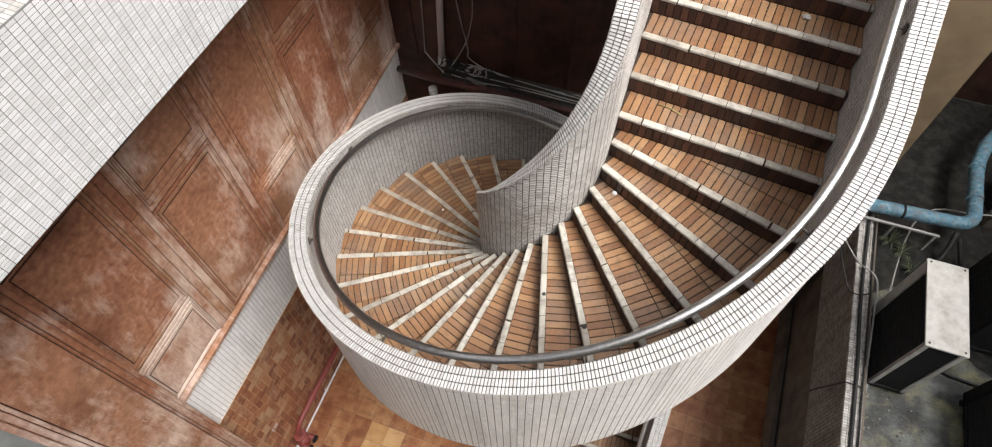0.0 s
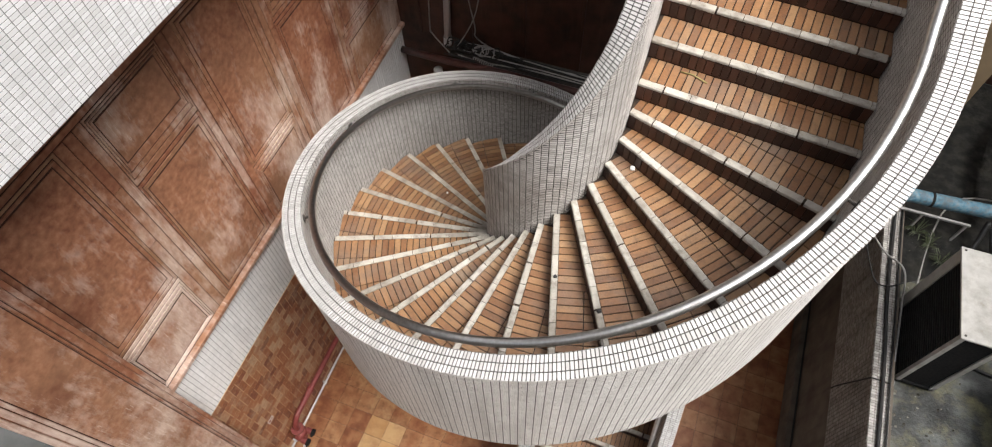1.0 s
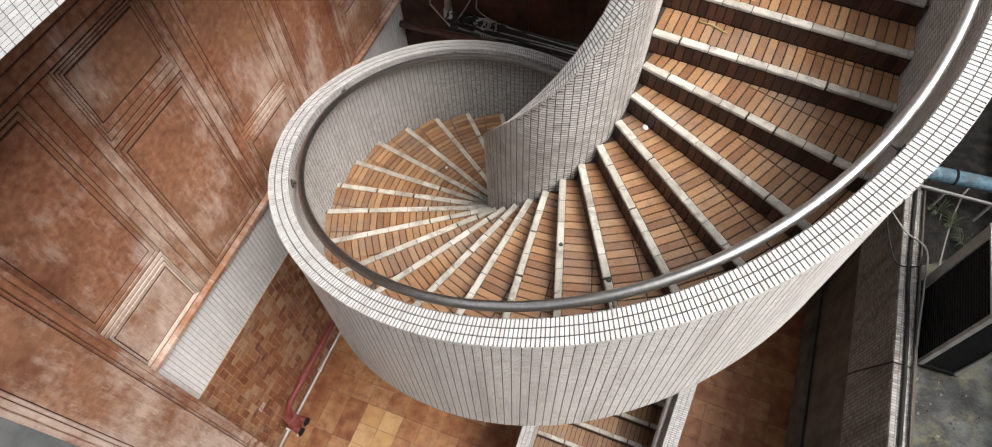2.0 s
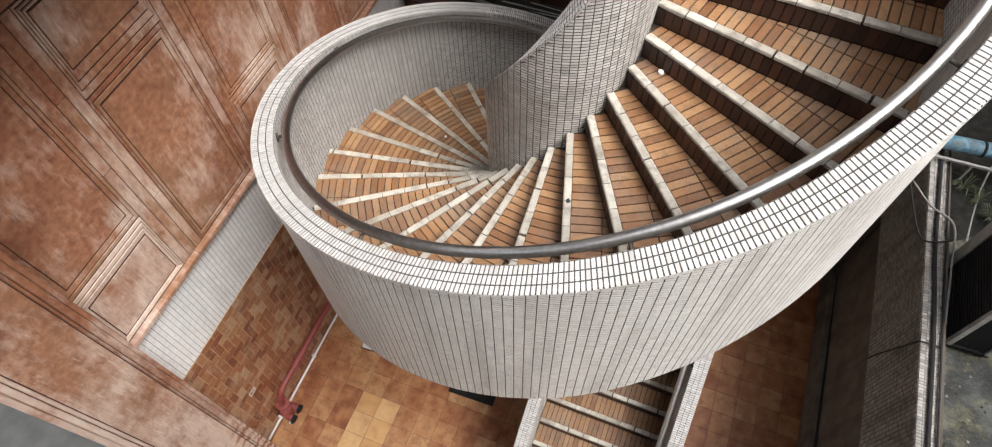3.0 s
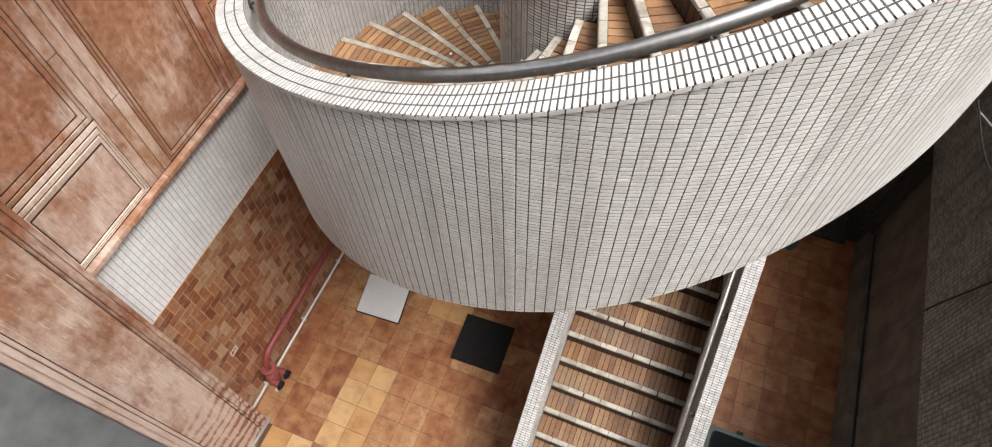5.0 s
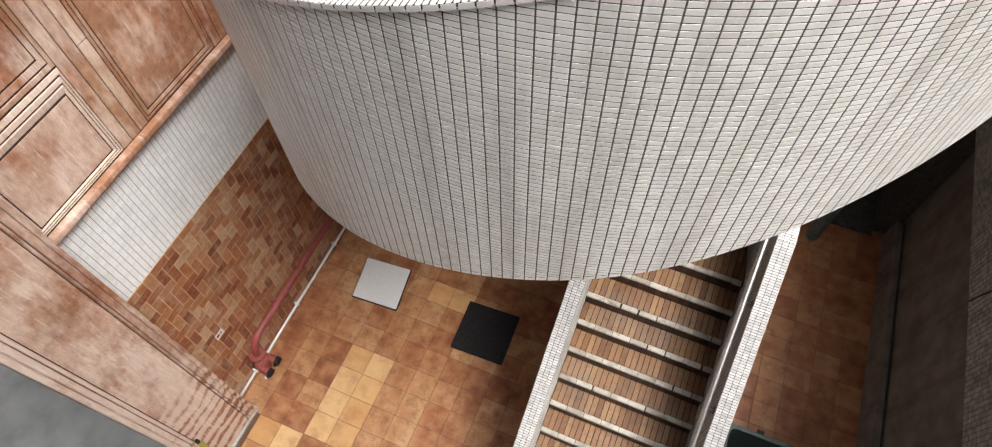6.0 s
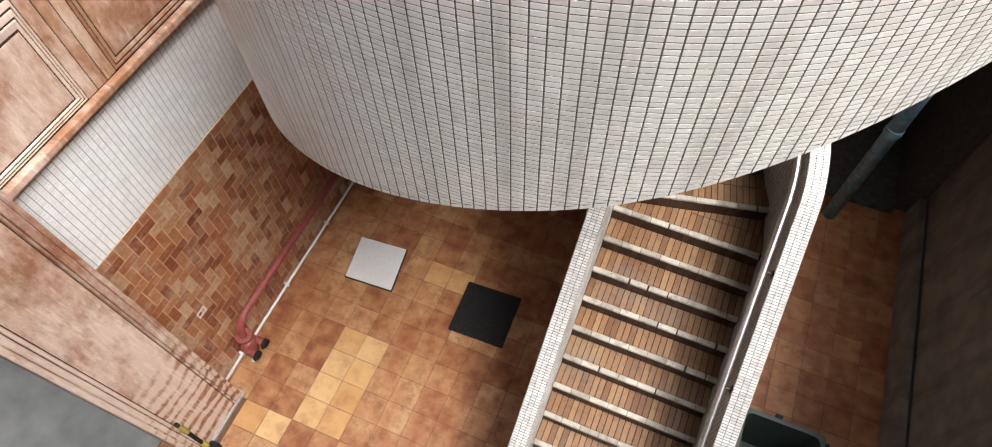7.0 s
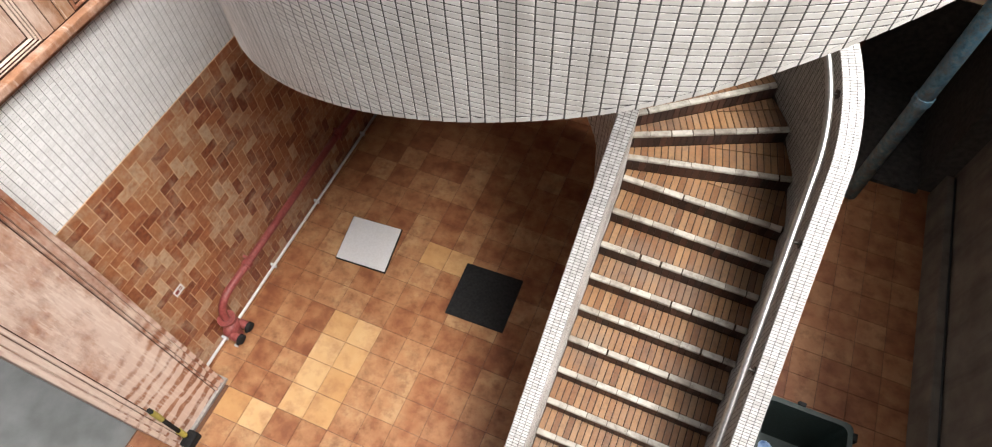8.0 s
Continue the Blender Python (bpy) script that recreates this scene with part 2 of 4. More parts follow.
def plaster(name, worn):
    """Old red-brown paint on plaster: rust and olive clouds, dark runs, rubbed through to pale scratches."""
    m = mat(name, [(0.24, 0.088, 0.046), (0.36, 0.155, 0.085), (0.47, 0.235, 0.14)], 0.62, grain=16, stain=1.3, stain_col=(0.13, 0.038, 0.018), stain_amt=0.92, bump=0.35, bump_scale=45)
    nt = m.node_tree
    n, l = nt.nodes, nt.links
    b = n["Principled BSDF"]
    col = b.inputs["Base Color"].links[0].from_socket
    geo = n.new("ShaderNodeNewGeometry")

    def noise_at(scale, detail, rough, squeeze, turn=0.0):
        mp = n.new("ShaderNodeMapping")
        mp.inputs["Rotation"].default_value = (radians(turn), 0, 0)
        mp.inputs["Scale"].default_value = squeeze
        l.new(geo.outputs["Position"], mp.inputs[0])
        nz = n.new("ShaderNodeTexNoise")
        nz.inputs["Scale"].default_value = scale
        nz.inputs["Detail"].default_value = detail
        nz.inputs["Roughness"].default_value = rough
        l.new(mp.outputs[0], nz.inputs["Vector"])
        return nz.outputs[0]

    def remap(src, a, b2, c, d):
        r = n.new("ShaderNodeMapRange")
        for i, v in ((1, a), (2, b2), (3, c), (4, d)):
            r.inputs[i].default_value = v
        l.new(src, r.inputs[0])
        return r.outputs[0]

    def calc(op, x, y):
        c = n.new("ShaderNodeMath")
        c.operation = op
        for i, v in enumerate((x, y)):
            if isinstance(v, float):
                c.inputs[i].default_value = v
            else:
                l.new(v, c.inputs[i])
        return c.outputs[0]

    def blend(fac, under_col, over):
        x = n.new("ShaderNodeMix")
        x.data_type = "RGBA"
        l.new(fac, x.inputs[0])
        l.new(under_col, x.inputs[6])
        x.inputs[7].default_value = (*over, 1)
        return x.outputs[2]

    sep = n.new("ShaderNodeSeparateXYZ")
    l.new(geo.outputs["Position"], sep.inputs[0])
    # olive-brown clouds
    col = blend(remap(noise_at(0.9, 5, 0.6, (1, 1, 0.7)), 0.46, 0.70, 0.0, 0.6), col, (0.39, 0.23, 0.135))
    # every panel and strip weathered to a tone of its own
    own = n.new("ShaderNodeObjectInfo").outputs["Random"]
    col = blend(remap(own, 0.0, 0.45, 0.45, 0.0), col, (0.28, 0.092, 0.046))
    col = blend(remap(own, 0.6, 1.0, 0.0, 0.5), col, (0.42, 0.25, 0.145))
    # worn areas, broken up by fine vertical scratches; paler towards the foot of the walls, for wear and for stronger
    # light there
    low = calc("ADD", remap(sep.outputs["Z"], 0.0, 3.9, 0.12 + worn, worn), remap(sep.outputs["Z"], 3.9, 5.9, 0.10, -0.05))
    area = calc("ADD", noise_at(1.7, 6, 0.62, (1, 1.2, 0.8), 25), low)
    scratch = noise_at(7.0, 12, 0.72, (1, 2.6, 0.7), 12)
    both = calc("ADD", calc("MULTIPLY", area, 1.1), calc("MULTIPLY", scratch, 0.5))
    wave = n.new("ShaderNodeTexWave")
    wave.bands_direction = "Z"
    wave.inputs["Scale"].default_value = 1.7
    wave.inputs["Distortion"].default_value = 7.0
    wave.inputs["Detail"].default_value = 3.0
    wave.inputs["Detail Scale"].default_value = 1.1
    l.new(geo.outputs["Position"], wave.inputs["Vector"])
    ripple = calc("MULTIPLY", calc("SUBTRACT", wave.outputs[1], 0.5), remap(sep.outputs["Z"], 0.7, 1.9, 1.0, 0.0))
    both = calc("ADD", both, ripple)
    col = blend(remap(both, 0.80, 1.08, 0.0, 0.85), col, (0.74, 0.59, 0.505))
    # sparse thin scratches down to the white plaster
    for turn, cut in ((14, 0.63), (62, 0.65), (-30, 0.66)):
        thin = calc("ADD", noise_at(16.0, 3, 0.6, (1, 2.4, 0.22), turn), calc("MULTIPLY", calc("SUBTRACT", area, 0.6), 0.5))
        col = blend(remap(thin, cut, cut + 0.06, 0.0, 0.4), col, (0.80, 0.68, 0.59))
    l.new(col, b.inputs["Base Color"])
    return m


M_PLASTER = plaster("rubbed_brown_plaster", 0.0)
M_WORN = plaster("worn_plaster_moulding", 0.2)
M_RUBBED = plaster("rubbed_plaster_moulding", 0.075)
M_PIER = plaster("rubbed_pier_plaster", 0.035)
M_GROOVE = mat("dark_groove", [(0.045, 0.019, 0.012), (0.085, 0.036, 0.022)], 0.9, stain_amt=0.3)

# ---- mesh helpers ----
BASE = {}


def thing(name, loc=(0, 0, 0), label="", category="", group="", kind=""):
    e = new(name)
    e.location = loc
    BASE[e] = Vector(loc)
    return tagged(e, label, category, group, kind)


def attach(ob, parent):
    if parent is not None:
        ob.parent = parent
        ob.matrix_parent_inverse = Matrix.Translation(-BASE[parent]) if parent in BASE else Matrix.Identity(4)
    return ob


def part(name, bm, material, parent=None, label="", kind="", smooth=False):
    """A bmesh or a mesh as one object under a thing or part, in world coordinates."""
    if isinstance(bm, bpy.types.Mesh):
        me = bm
    else:
        bm.normal_update()
        me = bpy.data.meshes.new(name)
        bm.to_mesh(me)
        bm.free()
    if not me.materials:
        me.materials.append(material)
    if smooth:
        me.polygons.foreach_set("use_smooth", [True] * len(me.polygons))
    ob = attach(new(name, me), parent)
    return tagged(ob, label, kind=kind)


def box(bm, x0, x1, y0, y1, z0, z1, bev=0.0):
    vs = [bm.verts.new(p) for p in ((x0, y0, z0), (x1, y0, z0), (x1, y1, z0), (x0, y1, z0), (x0, y0, z1), (x1, y0, z1), (x1, y1, z1), (x0, y1, z1))]
    fs = [bm.faces.new([vs[i] for i in f]) for f in ((0, 3, 2, 1), (4, 5, 6, 7), (0, 1, 5, 4), (1, 2, 6, 5), (2, 3, 7, 6), (3, 0, 4, 7))]
    if bev:
        es = list({e for f in fs for e in f.edges})
        bmesh.ops.bevel(bm, geom=es, offset=bev, segments=2, profile=0.6, affect="EDGES")
    return bm


def boxes(*bs, bev=0.0):
    bm = bmesh.new()
    for b in bs:
        t = bmesh.new()
        box(t, *b, bev=bev)
        me = bpy.data.meshes.new("t")
        t.to_mesh(me)
        t.free()
        bm.from_mesh(me)
        bpy.data.meshes.remove(me)
    return bm


def tube(points, r, sides=10, closed_ends=True):
    """A round tube along points."""
    pts = [Vector(p) for p in points]
    bm = bmesh.new()
    rings = []
    up = Vector((0.31, 0.17, 0.93))
    for i, p in enumerate(pts):
        d = (pts[min(i + 1, len(pts) - 1)] - pts[max(i - 1, 0)]).normalized()
        a = d.cross(up)
        if a.length < 0.2:
            a = d.cross(Vector((1, 0, 0)))
        a.normalize()
        b = d.cross(a)
        rings.append([bm.verts.new(p + r * (math.cos(t) * a + math.sin(t) * b)) for t in [2 * math.pi * j / sides for j in range(sides)]])
    for r0, r1 in zip(rings, rings[1:]):
        for j in range(sides):
            bm.faces.new((r0[j], r0[(j + 1) % sides], r1[(j + 1) % sides], r1[j]))
    if closed_ends:
        bm.faces.new(rings[0][::-1])
        bm.faces.new(rings[-1])
    bmesh.ops.recalc_face_normals(bm, faces=bm.faces)
    return bm


def smooth_path(pts, n=6):
    """Catmull-Rom through points."""
    P = [Vector(p) for p in pts]
    P = [2 * P[0] - P[1]] + P + [2 * P[-1] - P[-2]]
    out = []
    for a, b, c, d in zip(P, P[1:], P[2:], P[3:]):
        for i in range(n):
            t = i / n
            out.append(0.5 * (2 * b + (c - a) * t + (2 * a - 5 * b + 4 * c - d) * t * t + (3 * b - a - 3 * c + d) * t ** 3))
    return out + [P[-2]]


def tiles_mesh(name, corners, normals, depth, inset=0.002, jitter=0.0004, seed=1):
    """Many small tiles in one mesh. corners: (n,4,3) outer outline at the back; normals: (n,3)."""
    rng = np.random.default_rng(seed)
    C = np.asarray(corners, float)
    N = np.asarray(normals, float)[:, None, :]
    n = len(C)
    mid = C.mean(1, keepdims=True)
    side = np.linalg.norm(C[:, 0] - mid[:, 0], axis=1)[:, None, None]
    front = mid + (C - mid) * (1 - inset / side) + N * (depth + rng.normal(0, jitter, (n, 4, 1)))
    V = np.concatenate([C, front], 1).reshape(-1, 3)
    q = np.array([(4, 5, 6, 7), (0, 1, 5, 4), (1, 2, 6, 5), (2, 3, 7, 6), (3, 0, 4, 7)])
    F = (np.arange(n)[:, None, None] * 8 + q[None]).reshape(-1, 4)
    me = bpy.data.meshes.new(name)
    me.from_pydata(V.tolist(), [], F.tolist())
    return me


def grid_tiles(o, u, v, nrm, lu, lv, mu, mv, gu, gv, shift=0.0):
    """Outlines of tiles on a flat rectangle: origin o, directions u, v, lengths, modules and gaps; shift: bond offset."""
    o, u, v, nrm = [np.array(a, float) for a in (o, u, v, nrm)]
    cs = []
    for j in range(int(math.ceil(lv / mv - 1e-6))):
        b0, b1 = j * mv + gv / 2, min((j + 1) * mv, lv) - gv / 2
        s = -((j * shift) % 1.0) * mu
        while s < lu:
            a0, a1 = max(s, 0) + gu / 2, min(s + mu, lu) - gu / 2
            if a1 - a0 > 0.01 and b1 - b0 > 0.006:
                cs.append([o + u * a0 + v * b0, o + u * a1 + v * b0, o + u * a1 + v * b1, o + u * a0 + v * b1])
            s += mu
    cs = np.array(cs)
    if np.dot(np.cross(u, v), nrm) < 0:
        cs = cs[:, ::-1]
    return cs, np.repeat(nrm[None], len(cs), 0)


def tile_piece(name, c, nrm, depth, material, parent, label="", inset=0.002, jitter=0.0004):
    """One tile as an object of its own, with its origin at its middle."""
    mid = c.mean(0)
    me = tiles_mesh(name, (c - mid)[None], nrm[None], depth, inset, jitter, seed=int(abs(mid[0] * 977 + mid[1] * 131 + mid[2] * 37) * 100) % 99991)
    me.materials.append(material)
    ob = attach(new(name, me), parent)
    ob.location = mid
    return tagged(ob, label)


def tiled(name, cs, ns, depth, mat_piece, mat_rest, parent, near=None, count=300, seed=3, inset=0.002, jitter=0.0004):
    """Tiles: those nearest to a place as pieces, the rest joined."""
    if near is not None:
        order = np.argsort(np.linalg.norm(cs.mean(1) - np.array(near, float), axis=1))
        for i in order[:count]:
            tile_piece(name, cs[i], ns[i], depth, mat_piece, parent, inset=inset, jitter=jitter)
        cs, ns = cs[order[count:]], ns[order[count:]]
    if len(cs):
        part(name + "s", tiles_mesh(name + "s", cs, ns, depth, inset, jitter, seed=seed), mat_rest, parent, kind="stuff")


# ---- plan of the stair ----
CX, CY = -0.66, 3.30
RISE, Z1 = 0.17, 3.783
U_LOW, U_TURN, U_TOP = -10.0, 20.0, 29.0
GO_LOW, GO_UP = 0.268, 0.287
U_BOT = -20


def ease(u, a, b):
    t = min(1.0, max(0.0, (u - a) / (b - a)))
    return t * t * (3 - 2 * t)


def zz(u):
    return Z1 + RISE * (u - 1)


def r_in(u):
    return 0.45 + 0.15 * ease(u, -9, 1)


def r_out(u):
    return 1.95 + 0.255 * ease(u, -7, 2)


def thick(u):
    return 0.15


def rim(u):
    return 1.0 + 0.07 * ease(u, -6, 2)


def at(u, r):
    """The place in plan at step number u (1 is the first step of the upper turn) and distance r from the axis."""
    if u > U_TURN:
        return Vector((CX + r, CY + GO_UP * (u - U_TURN), 0))
    if u < U_LOW:
        return Vector((CX + r, CY - GO_LOW * (U_LOW - u), 0))
    a = 134.0 + (11.9 * (u - 1) if u > 1 else 12.18 * (u - 1))
    a = radians(min(360.0, max(0.0, a)))
    return Vector((CX + r * math.cos(a), CY + r * math.sin(a), 0))


def outward(u):
    d = at(u, 2.0) - at(u, 1.0)
    return d.normalized()


def stations(r, step, u0, u1, rise=0.0):
    """Step numbers at even distances along the line at distance r."""
    us, s, last, was = [u0], 0.0, at(u0, r), u0
    u = u0
    while u < u1:
        nxt = min(u + 0.004, u1)
        bend = [b for b in (U_LOW, U_TURN) if u < b <= nxt]
        u = bend[0] if bend else nxt
        p = at(u, r)
        s += math.hypot((p - last).length, rise * (u - was))
        last, was = p, u
        if bend:
            us.append(u)
            s = 0.0
        elif s >= step:
            us.append(u)
            s -= step
    return us


def sweep(us, prof):
    """A solid swept along step numbers; prof(u) gives (r, z) points round the section."""
    bm = bmesh.new()
    rings = [[bm.verts.new(at(u, r) + Vector((0, 0, z))) for r, z in prof(u)] for u in us]
    k = len(rings[0])
    for a, b in zip(rings, rings[1:]):
        for j in range(k):
            bm.faces.new((a[j], a[(j + 1) % k], b[(j + 1) % k], b[j]))
    bm.faces.new(rings[0][::-1])
    bm.faces.new(rings[-1])
    bmesh.ops.recalc_face_normals(bm, faces=bm.faces)
    return bm


stair = thing("spiral_staircase", (CX, CY, 0), "spiral stair with white mosaic parapets and orange-brown tiled steps", "staircase")
US = [U_BOT - 1 + 0.0625 * i for i in range(int((U_TOP - U_BOT + 1) / 0.0625) + 1)]


# lower flight: unseen skirt added down to the floor, blocks light from the east
def under(u):
    return max((zz(u) - 0.615 + 0.135 * ease(u, 13.5, 17.0)) * ease(u, -6.5, -3.5), 0.0)


def under_in(u):
    return max(under(u) - 0.5 * ease(u, -9.5, -4.5) * (1 - ease(u, 2, 7)), 0.0)


def top_out(u):
    return zz(u) + rim(u)


outer = part("outer_parapet", sweep(US, lambda u: ((r_out(u), under(u)), (r_out(u) + thick(u), under(u)), (r_out(u) + thick(u), top_out(u)), (r_out(u), top_out(u)))), M_GROUT, stair, "white mosaic outer parapet of the stair")
inner = part("inner_parapet", sweep(US, lambda u: ((r_in(u) - thick(u), under_in(u)), (r_in(u), under_in(u)), (r_in(u), top_out(u)), (r_in(u) - thick(u), top_out(u)))), M_GROUT, stair, "white mosaic inner parapet round the open well")
part("stair_slab", sweep(US, lambda u: ((r_in(u) - 0.01, max(zz(u) - 0.5, 0.0)), (r_out(u) + 0.01, max(zz(u) - 0.5, 0.0)), (r_out(u) + 0.01, zz(u) - 0.30), (r_in(u) - 0.01, zz(u) - 0.32))), M_SOFFIT, stair, "unseen concrete soffit, darkened to deepen the shade below")


def face_tiles(rf, sgn, bottom, top, mw, mh, u0, u1, gu=0.006, gv=0.005, edge=0.024, lip=0.0):
    """Mosaic on an upright parapet face: level rows, with a course along the sloping top and bottom edges."""
    us = stations(rf(5.0), mw, u0, u1)
    cs, ns = [], []
    for a, b in zip(us, us[1:]):
        pa, pb = at(a, rf(a)), at(b, rf(b))
        d = pb - pa
        if d.length < 0.01:
            continue
        d.normalize()
        q0, q1 = pa + d * gu / 2, pb - d * gu / 2
        nv = outward((a + b) / 2) * sgn
        ta, tb, ba, bb = top(a) - edge, top(b) - edge, bottom(a) + edge, bottom(b) + edge
        quads = [(ta + gv / 2, tb + gv / 2, ta + edge, tb + edge, 0, 1, 1, 0), (ba - edge, bb - edge, ba - gv / 2, bb - gv / 2, 0, 1, 1, 0)]
        for j in range(int(min(ba, bb) / mh), int(max(ta, tb) / mh) + 1):
            z0, z1 = j * mh + gv / 2, (j + 1) * mh - gv / 2
            if z0 >= max(ta, tb) - 0.002 or z1 <= min(ba, bb) + 0.002:
                continue
            y0, y1, y2, y3 = max(z0, ba), max(z0, bb), min(z1, ta), min(z1, tb)
            s0, s1, s2, s3 = 0.0, 1.0, 1.0, 0.0
            if z0 >= ta:
                y0, y2 = z0, min(z1, tb)
                s0, s3 = (y0 - ta) / (tb - ta), (y2 - ta) / (tb - ta)
            elif z0 >= tb:
                y1, y3 = z0, min(z1, ta)
                s1, s2 = (ta - y1) / (ta - tb), (ta - y3) / (ta - tb)
            if z1 <= ba:
                y0, y2 = max(z0, bb), z1
                s0, s3 = (ba - y0) / (ba - bb), (ba - y2) / (ba - bb)
            elif z1 <= bb:
                y1, y3 = max(z0, ba), z1
                s1, s2 = (y1 - ba) / (bb - ba), (y3 - ba) / (bb - ba)
            if max(y2 - y0, y3 - y1) > 0.003:
                quads.append((y0, y1, max(y2, y0 + 0.0003), max(y3, y1 + 0.0003), s0, max(s1, s0 + 0.01), max(s2, s3 + 0.01), s3))
        for j, (y0, y1, y2, y3, s0, s1, s2, s3) in enumerate(quads):
            f = nv * lip * (1.0, 0.0)[j] if j < 2 else Vector()
            pl = [q0.lerp(q1, w) + f for w in (s0, s1, s2, s3)]
            c = [(p.x, p.y, z) for p, z in zip(pl, (y0, y1, y3, y2))]
            cs.append(c if sgn > 0 else c[::-1])
            ns.append(nv)
    return np.array(cs), np.array(ns)


def cap_tiles(r0, r1, rows, along, u0, u1, top, gap=0.007):
    cs, ns = [], []
    us = stations((r0(5.0) + r1(5.0)) / 2, along, u0, u1, RISE)
    wide = gap
    for a, b in zip(us, us[1:]):
        gap = wide * (0.62 + 0.38 * ease(a, -8, 2))
        for j in range(rows):
            f0, f1 = j / rows, (j + 1) / rows
            ga = gap / (r1(a) - r0(a)) / 2
            p = []
            for u, f in ((a, f0 + ga), (a, f1 - ga), (b, f1 - ga), (b, f0 + ga)):
                r = r0(u) + (r1(u) - r0(u)) * f
                q = at(u, r)
                p.append(Vector((q.x, q.y, top(u))))
            m = sum(p, Vector()) / 4
            ln = (p[3] - p[0]).length
            if ln < 0.006:
                continue
            k = 1 - gap / ln
            pts = []
            for i, (u, f) in enumerate(((0, 3), (1, 2), (2, 1), (3, 0))):
                pts.append(p[u] * (0.5 + k / 2) + p[f] * (0.5 - k / 2))
            cs.append([tuple(v) for v in pts])
            n = (p[1] - p[0]).cross(p[3] - p[0]).normalized()
            ns.append(tuple(n if n.z > 0 else -n))
    cs, ns = np.array(cs), np.array(ns)
    if np.cross(cs[0, 1] - cs[0, 0], cs[0, 2] - cs[0, 0])[2] < 0:
        cs = cs[:, ::-1]
    return cs, ns


TW, TH = 0.05503, 0.0245
cs, ns = face_tiles(lambda u: r_out(u) + thick(u), 1, under, top_out, TW, TH, U_BOT, U_TOP, gu=0.0058, gv=0.0037, lip=0.013)
tiled("mosaic_tile", cs, ns, 0.0007, M_MOSF, M_MOS, outer, near=(-0.1, 1.0, 6.6), seed=5, inset=0.001, jitter=0.0001)
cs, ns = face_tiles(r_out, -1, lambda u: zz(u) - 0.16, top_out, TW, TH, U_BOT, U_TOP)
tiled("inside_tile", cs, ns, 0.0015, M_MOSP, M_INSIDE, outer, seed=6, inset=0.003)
cs, ns = cap_tiles(r_out, lambda u: r_out(u) + thick(u) + 0.015, 3, 0.0255, U_BOT, U_TOP, top_out)
tiled("cap_tile", cs, ns, 0.0014, M_MOSP, M_CAP, outer, near=(-0.1, 1.05, 6.9), seed=7, inset=0.0012, jitter=0.0002)
cs, ns = face_tiles(r_in, 1, lambda u: zz(u) - 0.2, top_out, TW, TH, U_BOT, U_TOP, gu=0.0065, gv=0.006)
tiled("mosaic_tile", cs, ns, 0.0015, M_MOSP, M_GRIMY_SHADED, inner, seed=8, inset=0.003)
cs, ns = face_tiles(lambda u: r_in(u) - thick(u), -1, under_in, top_out, TW, TH, U_BOT, U_TOP)
tiled("well_tile", cs, ns, 0.003, M_MOSP, M_GRIMY_SHADED, inner, seed=9)
cs, ns = cap_tiles(lambda u: r_in(u) - thick(u), r_in, 3, 0.0255, U_BOT, U_TOP, top_out)
tiled("cap_tile", cs, ns, 0.0014, M_MOSP, M_CAP, inner, near=(-0.2, 2.9, 7.6), seed=10, inset=0.0012, jitter=0.0002)

# handrail inside the outer parapet
rail_pts = [at(u, r_out(u) - 0.085) + Vector((0, 0, top_out(u) - 0.03)) for u in [U_BOT + 0.25 * i for i in range(int((U_TOP - U_BOT) / 0.25) + 1)]]
rail = part("handrail", tube(rail_pts, 0.031, 16), M_STEEL, stair, "round stainless steel handrail", smooth=True)
for u in [U_BOT + 1.5 + 3.3 * i for i in range(15)]:
    p, q = at(u, r_out(u) - 0.085), at(u, r_out(u) + 0.002)
    z = top_out(u) - 0.03
    bm = tube([p + Vector((0, 0, z - 0.018)), p + outward(u) * 0.02 + Vector((0, 0, z - 0.038)), q + Vector((0, 0, z - 0.045))], 0.011, 8)
    bmesh.ops.create_cone(bm, cap_ends=True, segments=12, radius1=0.038, radius2=0.034, depth=0.014, matrix=Matrix.Translation(q + Vector((0, 0, z - 0.045)) - outward(u) * 0.006) @ outward(u).to_track_quat("Z", "Y").to_matrix().to_4x4())
    part("bracket", bm, M_DSTEEL, rail, "small dark rail bracket")


# ---- steps ----
def prism(name, outline, z0, z1, material, parent, bev=0.0, label=""):
    """A flat plate of any outline as a piece; its origin in its middle."""
    mid = sum((Vector(p) for p in outline), Vector((0, 0))) / len(outline)
    n = len(outline)
    V = [(p[0] - mid.x, p[1] - mid.y, 0) for p in outline]
    k = lambda p: ((p[0] - mid.x) * (1 - bev), (p[1] - mid.y) * (1 - bev), z1 - z0)
    V += [k(p) for p in outline]
    F = [tuple(range(n, 2 * n))] + [(i, (i + 1) % n, n + (i + 1) % n, n + i) for i in range(n)]
    me = bpy.data.meshes.new(name)
    me.from_pydata(V, [], F)
    me.materials.append(material)
    ob = attach(new(name, me), parent)
    ob.location = (mid.x, mid.y, z0)
    return tagged(ob, label)


def clip(poly, axis, v, sgn):
    """The part of a polygon where its coordinate is over (sgn 1) or under (-1) v."""
    out = []
    for p, q in zip(poly, poly[1:] + poly[:1]):
        a, b = sgn * (p[axis] - v), sgn * (q[axis] - v)
        if a >= 0:
            out.append(p)
        if a * b < 0:
            t = a / (a - b)
            out.append((p[0] + (q[0] - p[0]) * t, p[1] + (q[1] - p[1]) * t))
    return out


